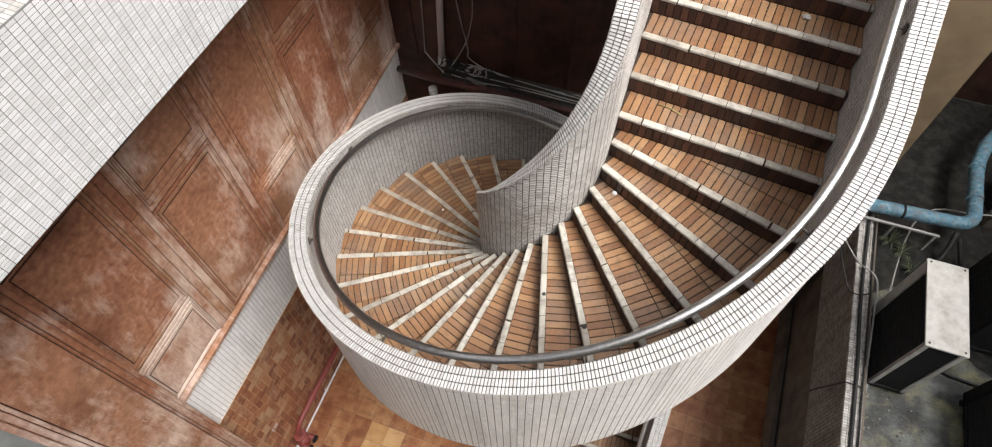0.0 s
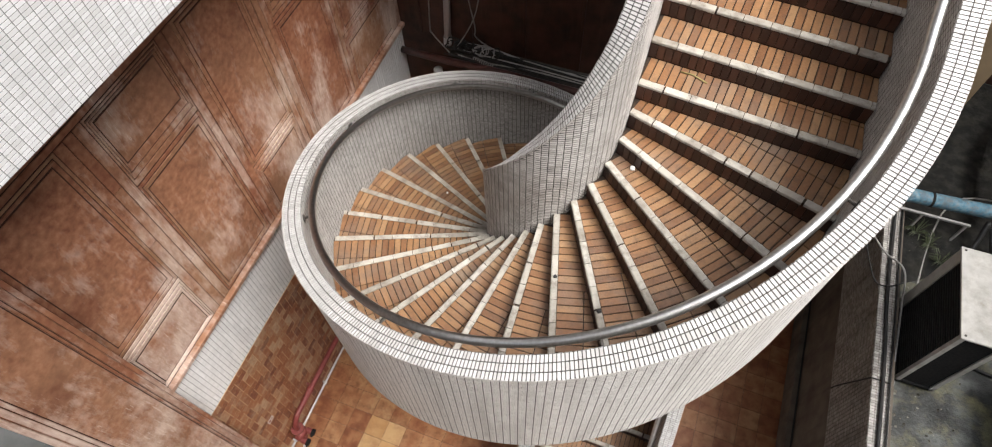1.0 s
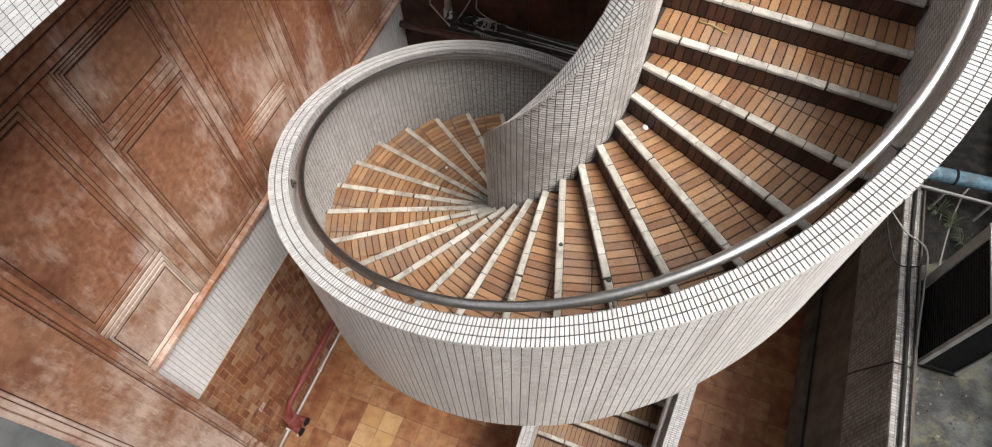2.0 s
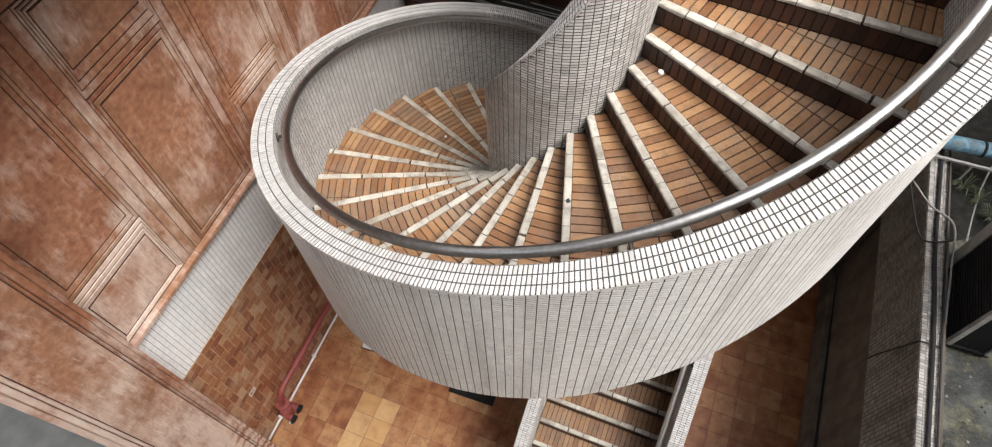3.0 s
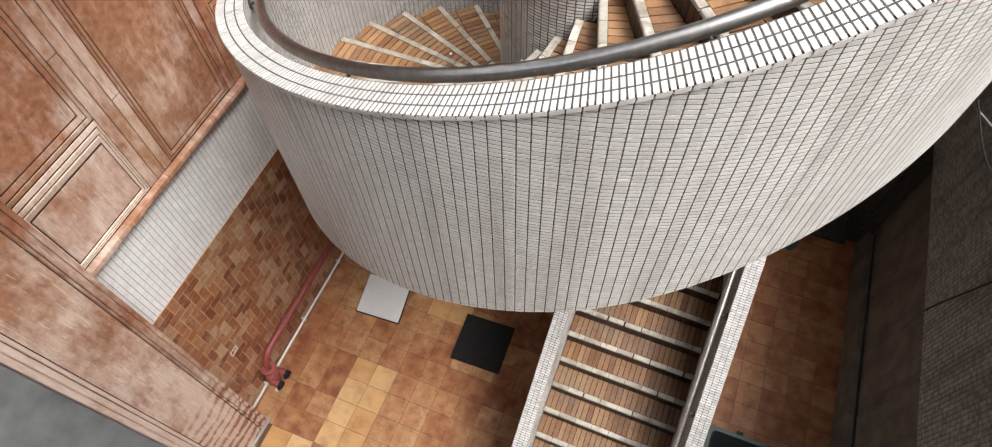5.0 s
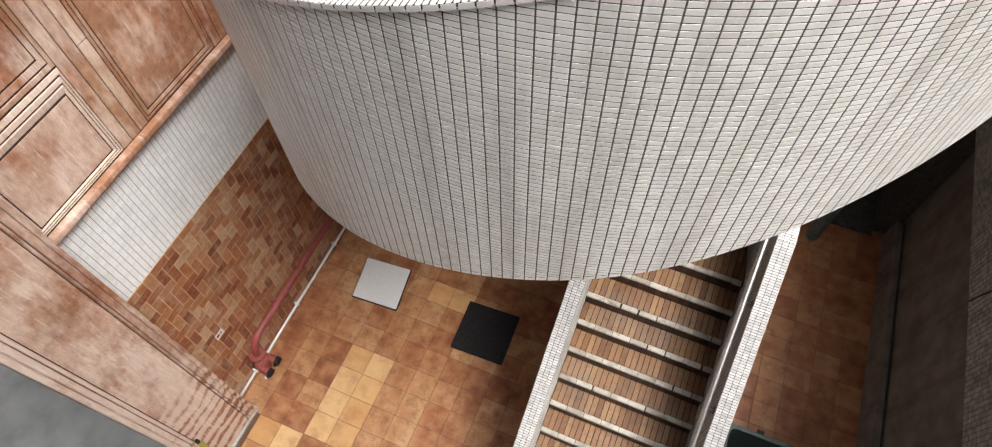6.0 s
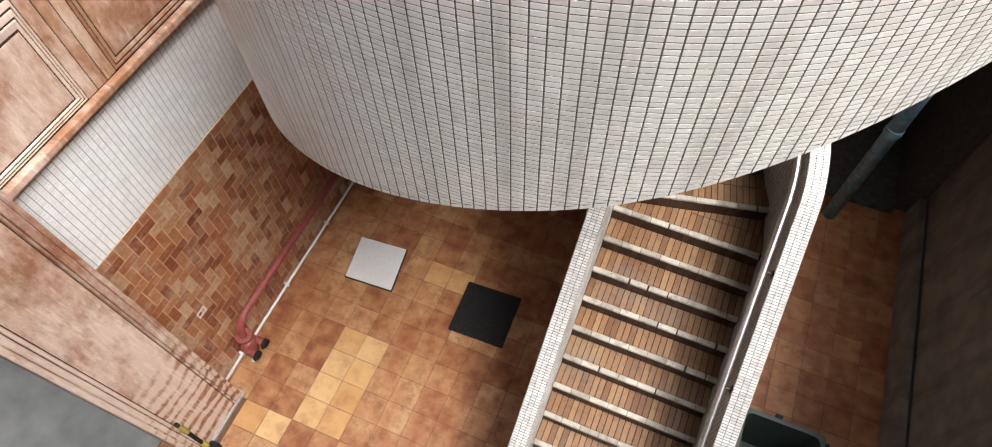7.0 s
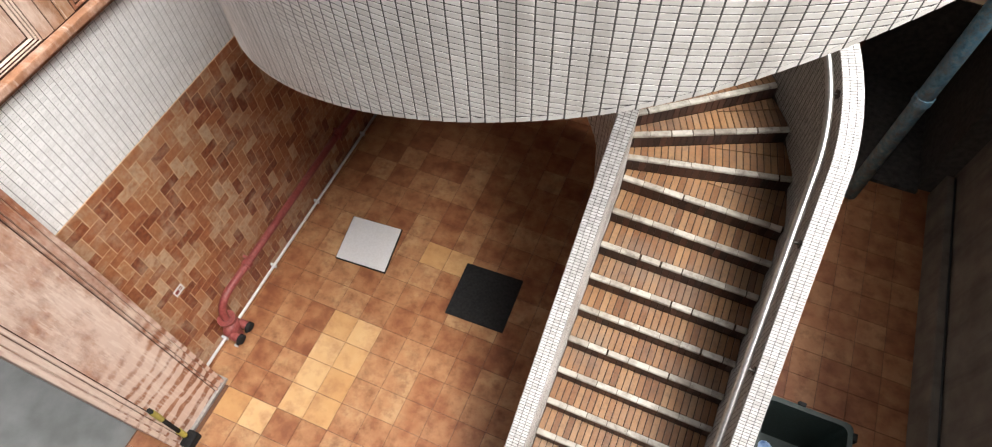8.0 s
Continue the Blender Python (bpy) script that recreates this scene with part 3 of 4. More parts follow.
def slip_in(u):
    """By how much of a step the nosings run ahead of the radius at their inner ends."""
    return float(np.interp(u, (-12, -11, -10, -9, -8, -4, 5, 14, 16, 17, 19, 20, 29), (0.05, 0.13, 0.45, 0.64, 0.84, 0.5, 0.3, 0.33, 0.42, 0.62, 0.85, 0.45, 0.42)))


def slip_out(u):
    return float(np.interp(u, (-12, -10, -8, 1, 5, 7, 13, 20, 29), (0.0, 0.04, 0.2, 0.1, -0.05, -0.15, -0.1, -0.08, -0.1)))


rnd = random.Random(11)
for k in range(U_BOT, int(U_TOP)):
    z = zz(k)
    i0, i1 = k + slip_in(k), k + 1 + slip_in(k + 1)
    o0, o1 = k + slip_out(k), k + 1 + slip_out(k + 1)
    a0, b0 = at(i0, r_in(i0) + 0.005), at(o0, r_out(o0) - 0.005)
    a1, b1 = at(i1, r_in(i1) + 0.005), at(o1, r_out(o1) - 0.005)
    mids = [at(u, r_out(u) - 0.005) for u in (o0 + (o1 - o0) * 0.33, o0 + (o1 - o0) * 0.66)]
    e = (b0 - a0)
    L = e.length
    e.normalize()
    nv = Vector((-e.y, e.x, 0))
    if nv.dot((a1 + b1) / 2 - (a0 + b0) / 2) < 0:
        nv = -nv
    # body
    ring = [a0, b0, *mids, b1, a1]
    bm = bmesh.new()
    lo = max(z - RISE - 0.2, 0.0)
    vb = [bm.verts.new((p.x, p.y, lo)) for p in ring]
    vt = [bm.verts.new((p.x, p.y, z - 0.011)) for p in ring]
    bm.faces.new(vt)
    for i in range(len(ring)):
        bm.faces.new((vb[i], vb[(i + 1) % len(ring)], vt[(i + 1) % len(ring)], vt[i]))
    bmesh.ops.recalc_face_normals(bm, faces=bm.faces)
    step = part("step", bm, M_JOINT, stair)
    loc = lambda p: ((p - a0).dot(e), (p - a0).dot(nv))
    s1, n1 = loc(a1)
    s2, n2 = loc(b1)

    w2 = lambda s, n: a0 + e * s + nv * n
    # tread tiles: strips square to the nosing, cut to the outline of the tread
    W = 0.0615
    cnt = int(L / W)
    W = L / cnt
    shape = [(0.0, 0.042), (L, 0.042)] + [loc(p) for p in mids] + [(s2, n2 - 0.006), (s1, n1 - 0.006)]
    shape = [(p, max(q, 0.042)) for p, q in shape]
    for i in range(cnt):
        strip = clip(clip(shape, 0, i * W + 0.0042, 1), 0, (i + 1) * W - 0.0042, -1)
        if not strip:
            continue
        dz = rnd.uniform(-0.0012, 0.0012)
        long = max(q for p, q in strip) > 0.285
        for piece in ([clip(strip, 1, 0.248, -1), clip(strip, 1, 0.254, 1)] if long else [strip]):
            if len(piece) < 3 or max(q for p, q in piece) - min(q for p, q in piece) < 0.012:
                continue
            o = [w2(p, q) for p, q in piece]
            o = [p for j, p in enumerate(o) if (p - o[j - 1]).length > 1e-4]
            if len(o) < 3:
                continue
            if sum((o[j] - o[0]).cross(o[j + 1] - o[0]).z for j in range(1, len(o) - 1)) < 0:
                o = o[::-1]
            prism("tread_tile", [(p.x, p.y) for p in o], z - 0.011, z - 0.001 + dz, M_TREAD, step, 0.03)
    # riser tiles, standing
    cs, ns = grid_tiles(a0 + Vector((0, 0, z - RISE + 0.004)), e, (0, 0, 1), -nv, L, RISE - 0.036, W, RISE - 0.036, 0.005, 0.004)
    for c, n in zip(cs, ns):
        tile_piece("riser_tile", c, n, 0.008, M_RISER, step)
    # nosing tiles
    s = 0.0
    while s < L - 0.02:
        ln = min(0.197 + rnd.uniform(-0.004, 0.004), L - s)
        chip = rnd.random() < 0.22
        s_a, s_b = s + 0.0026, s + ln - 0.0026 - (rnd.uniform(0.004, 0.016) if chip else 0)
        prof = ((0.040, -0.012), (0.040, 0.001), (-0.002, 0.002), (-0.010, -0.001), (-0.014, -0.007), (-0.014, -0.024), (0.0, -0.024))
        mid = w2((s_a + s_b) / 2, 0.01)
        V, F = [], []
        for ss in (s_a, s_b):
            for nn, h in prof:
                p = w2(ss, nn) - mid
                V.append((p.x, p.y, h + (rnd.uniform(-0.008, 0.0) if chip and nn < 0 and ss == s_b else 0)))
        m = len(prof)
        F = [(j, (j + 1) % m, m + (j + 1) % m, m + j) for j in range(m)] + [tuple(range(m))[::-1], tuple(range(m, 2 * m))]
        me = bpy.data.meshes.new("nosing_tile")
        me.from_pydata(V, [], F)
        me.materials.append(M_NOSE)
        ob = attach(new("nosing_tile", me), step)
        ob.location = (mid.x, mid.y, z)
        s += ln

# ---- ground and floor ----
XL, XR, YB = -3.90, 3.40, 6.4
ground = part("ground", boxes((-60, 60, -60, 60, -0.3, -0.015)), M_CONC)
tagged(ground, "grey weathered concrete paving", "ground", kind="structure")
floor = part("floor", boxes((-4.15, XR, -1.8, YB, -0.06, 0.0)), M_FJOINT)
tagged(floor, "orange-brown terracotta tiled courtyard floor", "floor", kind="structure")

# ---- left wall ----
wall_w = part("wall_west", boxes((XL - 0.3, XL, 0.3, YB + 0.3, 0.0, 14.0)), M_WGROUT)
tagged(wall_w, "tall wall in white tile, brown plaster panels and brick tile", "wall", kind="structure")
Z_BR, Z_WT = 2.82, 3.87
cs, ns = grid_tiles((XL, 0.5, Z_BR), (0, 1, 0), (0, 0, 1), (1, 0, 0), YB - 0.5, Z_WT - Z_BR, 0.055, 0.03, 0.0045, 0.0022)
tiled("band_tile", cs, ns, 0.002, M_WTILE, M_WTILE, wall_w, seed=21, jitter=0.0002)


def ring_moulding(x, y0, y1, z0, z1, left, right, low, high, d0, d1, mat_id, parent):
    """One mitred ring of a picture-frame moulding on the wall: outer edges, widths of its four sides, depth at its outer and inner edge."""
    bm = bmesh.new()
    rings = []
    for f, d in ((0.0, 0.0), (0.0, d0 - 0.002), (0.1, d0), (0.9, d1), (1.0, d1 - 0.002), (1.0, 0.0)):
        rings.append([bm.verts.new(p) for p in ((x + d, y0 + f * left, z0 + f * low), (x + d, y1 - f * right, z0 + f * low), (x + d, y1 - f * right, z1 - f * high), (x + d, y0 + f * left, z1 - f * high))])
    for a, b in zip(rings, rings[1:]):
        for i in range(4):
            bm.faces.new((a[i], a[(i + 1) % 4], b[(i + 1) % 4], b[i]))
    bmesh.ops.recalc_face_normals(bm, faces=bm.faces)
    return part("panel_frame", bm, mat_id, parent)


def framed_panel(x, y0, y1, z0, z1, left, right, low, high, steps, mat_frame, mat_field=None):
    """A flat field in nested mouldings with open dark joints between them; steps: share of the width, outer and inner depth."""
    f, g, h = 0.0, 0.008, 0.019
    for share, d0, d1 in steps:
        k = share
        ring_moulding(x, y0 + f * left + g / 2, y1 - f * right - g / 2, z0 + f * low + h / 2, z1 - f * high - h / 2,
                      k * left - g, k * right - g, k * low - h, k * high - h, d0, d1, mat_frame, wall_w)
        f += k
    part("panel", boxes((x, x + 0.006, y0 + left + 0.006, y1 - right - 0.006, z0 + low + 0.008, z1 - high - 0.012), bev=0.002), mat_field or M_PLASTER, wall_w)


def panel_wall():
    """Brown plaster field: stiles and framed panels set with open joints over a dark bed."""
    Z_TOP = 6.95
    part("plaster_bed", boxes((XL, XL + 0.008, 0.5, YB, Z_WT + 0.03, 8.158)), M_GROOVE, wall_w)
    X0 = XL + 0.008
    rs = random.Random(17)
    for y0, y1 in ((1.44, 1.74), (2.66, 2.86), (3.72, 3.98), (4.86, 5.0), (6.2, YB)):
        n = max(2, round((y1 - y0) / 0.09))
        for i in range(n):
            a, b = y0 + (y1 - y0) * i / n, y0 + (y1 - y0) * (i + 1) / n
            d = (0.009, 0.013, 0.010, 0.014)[i % 4]
            cut = rs.uniform(4.6, 6.3)
            g = rs.choice((0.004, 0.005, 0.009))
            for z0, z1 in ((Z_WT + 0.12, cut), (cut, Z_TOP)):
                part("stile_strip", boxes((X0, X0 + d, a + g / 2, b - g / 2, z0 + 0.003, z1 - 0.003), bev=0.007), M_PLASTER if i % 2 else M_RUBBED, wall_w)
    fine = ((0.45, 0.009, 0.011), (0.55, 0.012, 0.007))
    broad = ((0.32, 0.009, 0.012), (0.3, 0.014, 0.014), (0.38, 0.014, 0.006))
    low_z = Z_WT + 0.12
    for y0, y1, z0, z1, small_low, worn in ((0.5, 1.44, 4.70, 5.03, True, M_WORN), (1.74, 2.66, 5.96, 6.33, False, M_RUBBED), (2.86, 3.72, 4.70, 4.98, True, M_RUBBED),
                                            (3.98, 4.86, 5.87, 6.20, False, M_RUBBED), (5.0, 6.2, 4.70, 4.98, True, M_PLASTER)):
        if small_low:
            cut = z0 + 0.2
            framed_panel(X0, y0, y1, low_z, cut, 0.09, 0.075, 0.08, cut - z0, broad, worn, M_RUBBED if y0 < 1 else M_PLASTER)
            framed_panel(X0, y0, y1, cut, Z_TOP, 0.10, 0.08, z1 - cut, 0.09, fine, M_PLASTER)
        else:
            cut = z0 + 0.12
            framed_panel(X0, y0, y1, low_z, cut, 0.065, 0.08, 0.09, cut - z0, fine, M_PLASTER)
            framed_panel(X0, y0, y1, cut, Z_TOP, 0.075, 0.085, z1 - cut, 0.10, broad, worn)
    for z0, z1, d in ((6.96, 7.02, 0.012), (7.034, 7.16, 0.009), (7.176, 8.155, 0.013)):
        part("frieze", boxes((X0, X0 + d, 0.5, YB, z0, z1), bev=0.006), M_PLASTER, wall_w)
    part("sill", boxes((X0, X0 + 0.07, 0.5, YB, Z_WT + 0.05, Z_WT + 0.115), bev=0.014), M_PLASTER, wall_w)
    part("sill_fillet", boxes((X0, X0 + 0.035, 0.5, YB, Z_WT + 0.01, Z_WT + 0.045), bev=0.008), M_PLASTER, wall_w)


panel_wall()

# pier at the near end of the wall
PX = -3.60
pier = part("pier", boxes((-4.15, PX, -0.30, 0.5, 0.0, 14.0)), M_PIER)
tagged(pier, "brown plaster pier, rubbed and painted lighter towards its foot", "pier", kind="structure")
part("edge_moulding", boxes((PX, PX + 0.035, -0.30, -0.25, 0.06, 14), (PX, PX + 0.018, -0.24, -0.19, 0.06, 14), (PX, PX + 0.03, -0.18, -0.15, 0.06, 14), bev=0.008), M_WORN, pier)
part("edge_moulding", boxes((PX, PX + 0.03, 0.46, 0.5, 0.06, 14), (PX, PX + 0.018, 0.40, 0.45, 0.06, 14), (PX, PX + 0.026, 0.37, 0.39, 0.06, 14), bev=0.006), M_PLASTER, pier)
for y0, y1 in ((-0.147, -0.139), (-0.187, -0.183), (0.359, 0.367), (0.392, 0.398)):
    part("edge_groove", boxes((PX, PX + 0.004, y0, y1, 0.06, 14)), M_GROOVE, pier, "dark joint beside the moulding")
part("skirting", boxes((PX, PX + 0.035, -0.30, 0.53, 0.0, 0.05), (XL, PX, 0.5, 0.53, 0.0, 0.05), bev=0.004), M_SKIRT, pier, "dull metal skirting")

# ---- right wall, low roof and back walls ----
wall_e = part("wall_east", boxes((XR, XR + 0.25, -3.0, 6.0, 0.0, 2.5), (3.12, 3.345, -3.0, 6.0, 2.5, 3.63)), M_EAST)
tagged(wall_e, "stained grey rendered wall with a mosaic parapet", "wall", kind="structure")
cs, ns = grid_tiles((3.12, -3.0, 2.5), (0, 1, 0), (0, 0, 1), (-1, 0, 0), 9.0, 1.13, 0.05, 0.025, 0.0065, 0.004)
tiled("parapet_tile", cs, ns, 0.005, M_EFACE, M_EFACE, wall_e, seed=31)
cs, ns = grid_tiles((3.12, -3.0, 3.63), (0, 1, 0), (1, 0, 0), (0, 0, 1), 9.0, 0.2, 0.032, 0.05, 0.004, 0.003)
tiled("parapet_cap_tile", cs, ns, 0.005, M_DTILE, M_DTILE, wall_e, seed=32)
roof = part("roof", boxes((3.345, 9.0, -3.0, 9.0, 2.5, 3.35)), M_ROOF)
tagged(roof, "low flat roof, dark with moss and dirt", "roof", kind="structure")
wall_t = part("wall_tan", boxes((1.76, 3.15, 5.95, 9.0, 2.7, 14.0)), M_TAN)
tagged(wall_t, "tan rendered wall with a dark passage at its foot", "wall", kind="structure")
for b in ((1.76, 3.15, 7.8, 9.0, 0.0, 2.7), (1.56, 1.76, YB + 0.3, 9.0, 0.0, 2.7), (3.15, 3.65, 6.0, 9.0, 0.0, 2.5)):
    part("passage_wall", boxes(b), M_DARKCONC, wall_t, "dark wall of the passage")
sill_e = part("threshold", boxes((1.76, 3.15, 5.9, 7.8, 0.0, 0.06), bev=0.008), M_DARKCONC)
tagged(sill_e, "dark threshold of the passage", "threshold", kind="structure")
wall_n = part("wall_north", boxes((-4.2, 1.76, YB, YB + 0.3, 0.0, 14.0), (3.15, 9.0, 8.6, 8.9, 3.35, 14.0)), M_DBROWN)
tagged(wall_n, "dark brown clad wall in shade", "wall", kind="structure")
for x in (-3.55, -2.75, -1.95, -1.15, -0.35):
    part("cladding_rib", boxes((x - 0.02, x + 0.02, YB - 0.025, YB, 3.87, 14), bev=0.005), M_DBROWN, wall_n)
# unseen walls, added and placed to cut the low light from outside
wall_s = part("light_blocking_walls", boxes((-12.0, 12.0, -6.3, -6.0, 0.0, 11.5), (-1.3, 3.0, -2.5, -2.2, 0.0, 14.0), (-1.6, -1.3, -6.0, -2.2, 0.0, 14.0), (3.0, 3.3, -6.0, -3.0, 0.0, 14.0), (9.0, 9.3, -6.0, 9.0, 3.0, 15.0), (-12.3, -12.0, -6.3, 6.7, 0.0, 11.5), (-12.0, -4.2, 6.4, 6.7, 0.0, 11.5)), M_PLAIN)
tagged(wall_s, "unseen plain grey walls added round the yard to block low skylight", "wall", kind="structure")
# added out of view: overhead blocks that keep skylight off the back and left
storey = part("shade_block", boxes((-4.2, -0.25, 4.6, YB + 0.3, 7.9, 14.5), (-4.2, -2.6, -2.0, 4.6, 11.3, 14.5)), M_PLAIN)
tagged(storey, "unseen overhead blocks added to shade the back and left of the yard", "storey", kind="structure")
ledge = part("ledge", boxes((-3.02, 1.2, 6.05, YB, 3.72, 3.86), bev=0.01), M_DARKCONC)
tagged(ledge, "grimy concrete ledge heaped with cables", "ledge", kind="structure")



def balcony():
    """Gallery over the plaster wall: a slab and a solid parapet faced with white mosaic, slightly turned against the wall."""
    Z0, Z1B, t = 8.16, 9.10, 0.18
    e = Vector((0.042, 1.0, 0.0)).normalized()
    n = Vector((e.y, -e.x, 0.0))
    o = Vector((-2.6 + 0.042 * (-0.3 - 1.3), -0.3, 0.0))
    L = (YB + 0.3) / e.y

    def block(p, z0, z1):
        bm = bmesh.new()
        lo, hi = [bm.verts.new((v.x, v.y, z0)) for v in p], [bm.verts.new((v.x, v.y, z1)) for v in p]
        bm.faces.new(lo[::-1])
        bm.faces.new(hi)
        for i in range(4):
            bm.faces.new((lo[i], lo[(i + 1) % 4], hi[(i + 1) % 4], hi[i]))
        return bm

    far = o + e * L
    body = part("balcony", block((o - n * t, o, far, far - n * t), Z0, Z1B), M_WGROUT)
    tagged(body, "gallery with a solid white mosaic parapet over the plaster wall", "balcony", kind="structure")
    part("balcony_slab", block((Vector((XL, -0.3, 0)), o - n * t, far - n * t, Vector((XL, YB, 0))), Z0 + 0.004, Z0 + 0.2), M_PLAIN, body, "grey concrete slab")
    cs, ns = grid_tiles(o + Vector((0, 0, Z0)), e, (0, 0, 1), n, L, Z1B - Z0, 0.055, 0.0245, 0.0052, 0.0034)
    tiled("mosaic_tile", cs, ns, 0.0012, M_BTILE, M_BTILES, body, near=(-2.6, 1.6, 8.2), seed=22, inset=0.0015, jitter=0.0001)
    cs, ns = grid_tiles(o - n * t + Vector((0, 0, Z1B)), e, n, (0, 0, 1), L, t, 0.0275, 0.06, 0.005, 0.005)
    tiled("cap_tile", cs, ns, 0.002, M_DTILE, M_DTILE, body, seed=23)


balcony()


# ---- floor tiles ----
T = 0.31
cs, ns = grid_tiles((-2.894 - 4 * T, 1.40 - 10 * T, 0.0), (1, 0, 0), (0, 1, 0), (0, 0, 1), XR + 2.894 + 4 * T, YB - 1.40 + 10 * T, T, T, 0.0045, 0.0045)
mid = cs.mean(1)
keep = (mid[:, 0] < XR) & ~((mid[:, 0] < PX) & (mid[:, 1] < 0.5) & (mid[:, 1] > -0.25))
cs, ns = cs[keep], ns[keep]
M_PALE = mat("pale_floor_tile", [(0.45, 0.235, 0.09), (0.54, 0.325, 0.145), (0.60, 0.40, 0.205)], 0.42, vary="object", wr=0.7, wn=0.9, grain=6, stain=5, stain_col=(0.30, 0.13, 0.055), stain_amt=0.65, bump=0.1, bump_scale=25)
PALE = {(0, 0), (0, -1), (1, -1), (0, -2), (1, -2), (2, 4), (3, 4), (0, -3), (1, -3), (-2, -4), (1, 0), (-1, -4)}
order = np.argsort(np.hypot(cs.mean(1)[:, 0] + 1.2, cs.mean(1)[:, 1] - 1.6))
for i in order[:300]:
    m = cs[i].mean(0)
    cell = (math.floor((m[0] + 2.894) / T), math.floor((m[1] - 1.40) / T))
    tile_piece("floor_tile", cs[i], ns[i], 0.006, M_PALE if cell in PALE else M_FLOOR, floor)
part("floor_tiles", tiles_mesh("floor_tiles", cs[order[300:]], ns[order[300:]], 0.006, seed=41), M_FLOORJ, floor, kind="stuff")

# ---- brick tiles of the left wall ----
part("mortar_bed", boxes((XL, XL + 0.008, 0.5, YB, 0.0, Z_BR - 0.001)), M_MORT, wall_w, "tan mortar")
bc = []
BW, BY = 0.1045, 0.471
for i in range(-2, 58):
    for j in range(-2, 27):
        # herringbone laid square: every fourth cell starts a level brick, the next but one an upright one
        turn = (i + j + 2) % 4
        if turn not in (0, 2):
            continue
        y0, z0 = BY + i * BW, j * BW
        y1, z1 = (y0 + 2 * BW, z0 + BW) if turn == 0 else (y0 + BW, z0 + 2 * BW)
        y0, y1, z0, z1 = max(y0, 0.5) + 0.003, min(y1, YB) - 0.003, max(z0, 0.0) + 0.003, min(z1, Z_BR) - 0.003
        if y1 - y0 > 0.015 and z1 - z0 > 0.015:
            bc.append([(XL + 0.004, y0, z0), (XL + 0.004, y1, z0), (XL + 0.004, y1, z1), (XL + 0.004, y0, z1)])
bc = np.array(bc)
tiled("brick_tile", bc, np.repeat(np.array([[1.0, 0, 0]]), len(bc), 0), 0.006, M_BRICK, M_BRICKJ, wall_w, near=(XL, 1.6, 1.6), seed=42)


# ---- courtyard things ----
def fire_inlet():
    t = thing("fire_inlet_pipe", (XL + 0.1, 1.05, 0.0), "red painted fire inlet pipe with a twin-outlet valve", "pipe")
    x = XL + 0.10
    pts = [(x, 6.3, 0.64), (x, 1.29, 0.64)] + [(x, 1.29 - 0.24 * math.sin(a), 0.40 + 0.24 * math.cos(a)) for a in [math.pi / 2 * i / 6 for i in range(1, 7)]] + [(x, 1.05, 0.32)]
    pipe = part("pipe", tube(pts, 0.044, 14), M_RED, t, smooth=True)
    for y in (1.62, 3.6, 5.3):
        part("collar", tube([(x, y - 0.03, 0.64), (x, y + 0.03, 0.64)], 0.06, 14), M_RED, pipe)
        part("wall_clip", boxes((XL, x, y + 0.05, y + 0.08, 0.62, 0.66)), M_RED, pipe)
    bm = bmesh.new()
    bmesh.ops.create_uvsphere(bm, u_segments=18, v_segments=12, radius=0.105)
    for v in bm.verts:
        v.co = Vector((v.co.x * 0.85, v.co.y * 1.15, v.co.z * 0.95)) + Vector((x + 0.04, 1.02, 0.22))
    body = part("valve_body", bm, M_RED, t, "cast red valve body", smooth=True)
    part("flange", tube([(x, 1.05, 0.33), (x, 1.05, 0.37)], 0.10, 14), M_RED, body)
    for y in (0.94, 1.10):
        part("outlet", tube([(x + 0.09, y, 0.21), (x + 0.18, y, 0.20)], 0.05, 14), M_RED, body)
        part("outlet_cap", tube([(x + 0.18, y, 0.20), (x + 0.225, y, 0.195)], 0.056, 14), M_BLACK, body, "black outlet cap")
        part("lug", boxes((x + 0.19, x + 0.215, y - 0.073, y - 0.05, 0.18, 0.21)), M_BLACK, body)
    part("base_flange", tube([(x + 0.03, 1.02, 0.006), (x + 0.03, 1.02, 0.12)], 0.06, 12), M_RED, t)
    part("knob", tube([(x + 0.12, 0.88, 0.10), (x + 0.16, 0.88, 0.09)], 0.018, 8), M_WHITE, t, "small pale knob")


fire_inlet()
duct = thing("white_conduit", (XL + 0.05, 3, 0.0), "thin white conduit along the foot of the brick wall", "conduit")
part("tube", tube([(XL + 0.055, 0.56, 0.06), (XL + 0.05, 2.0, 0.06), (XL + 0.05, YB - 0.1, 0.062)], 0.018, 10), M_WHITE, duct, smooth=True)
for y in (0.9, 1.9, 2.9, 4.1, 5.3):
    part("clip", boxes((XL + 0.006, XL + 0.075, y, y + 0.025, 0.03, 0.085)), M_WHITE, duct)

note = thing("wall_sticker", (XL + 0.011, 0.93, 1.22), "small white sticker with red print on the brick wall", "sticker")
part("sheet", boxes((XL + 0.0105, XL + 0.0125, 0.87, 0.99, 1.17, 1.27)), M_WHITE, note)
for y0, y1, z0, z1 in ((0.885, 0.93, 1.20, 1.245), (0.94, 0.975, 1.20, 1.215), (0.94, 0.975, 1.23, 1.245)):
    part("print_bar", boxes((XL + 0.0125, XL + 0.0132, y0, y1, z0, z1)), M_RED, note)


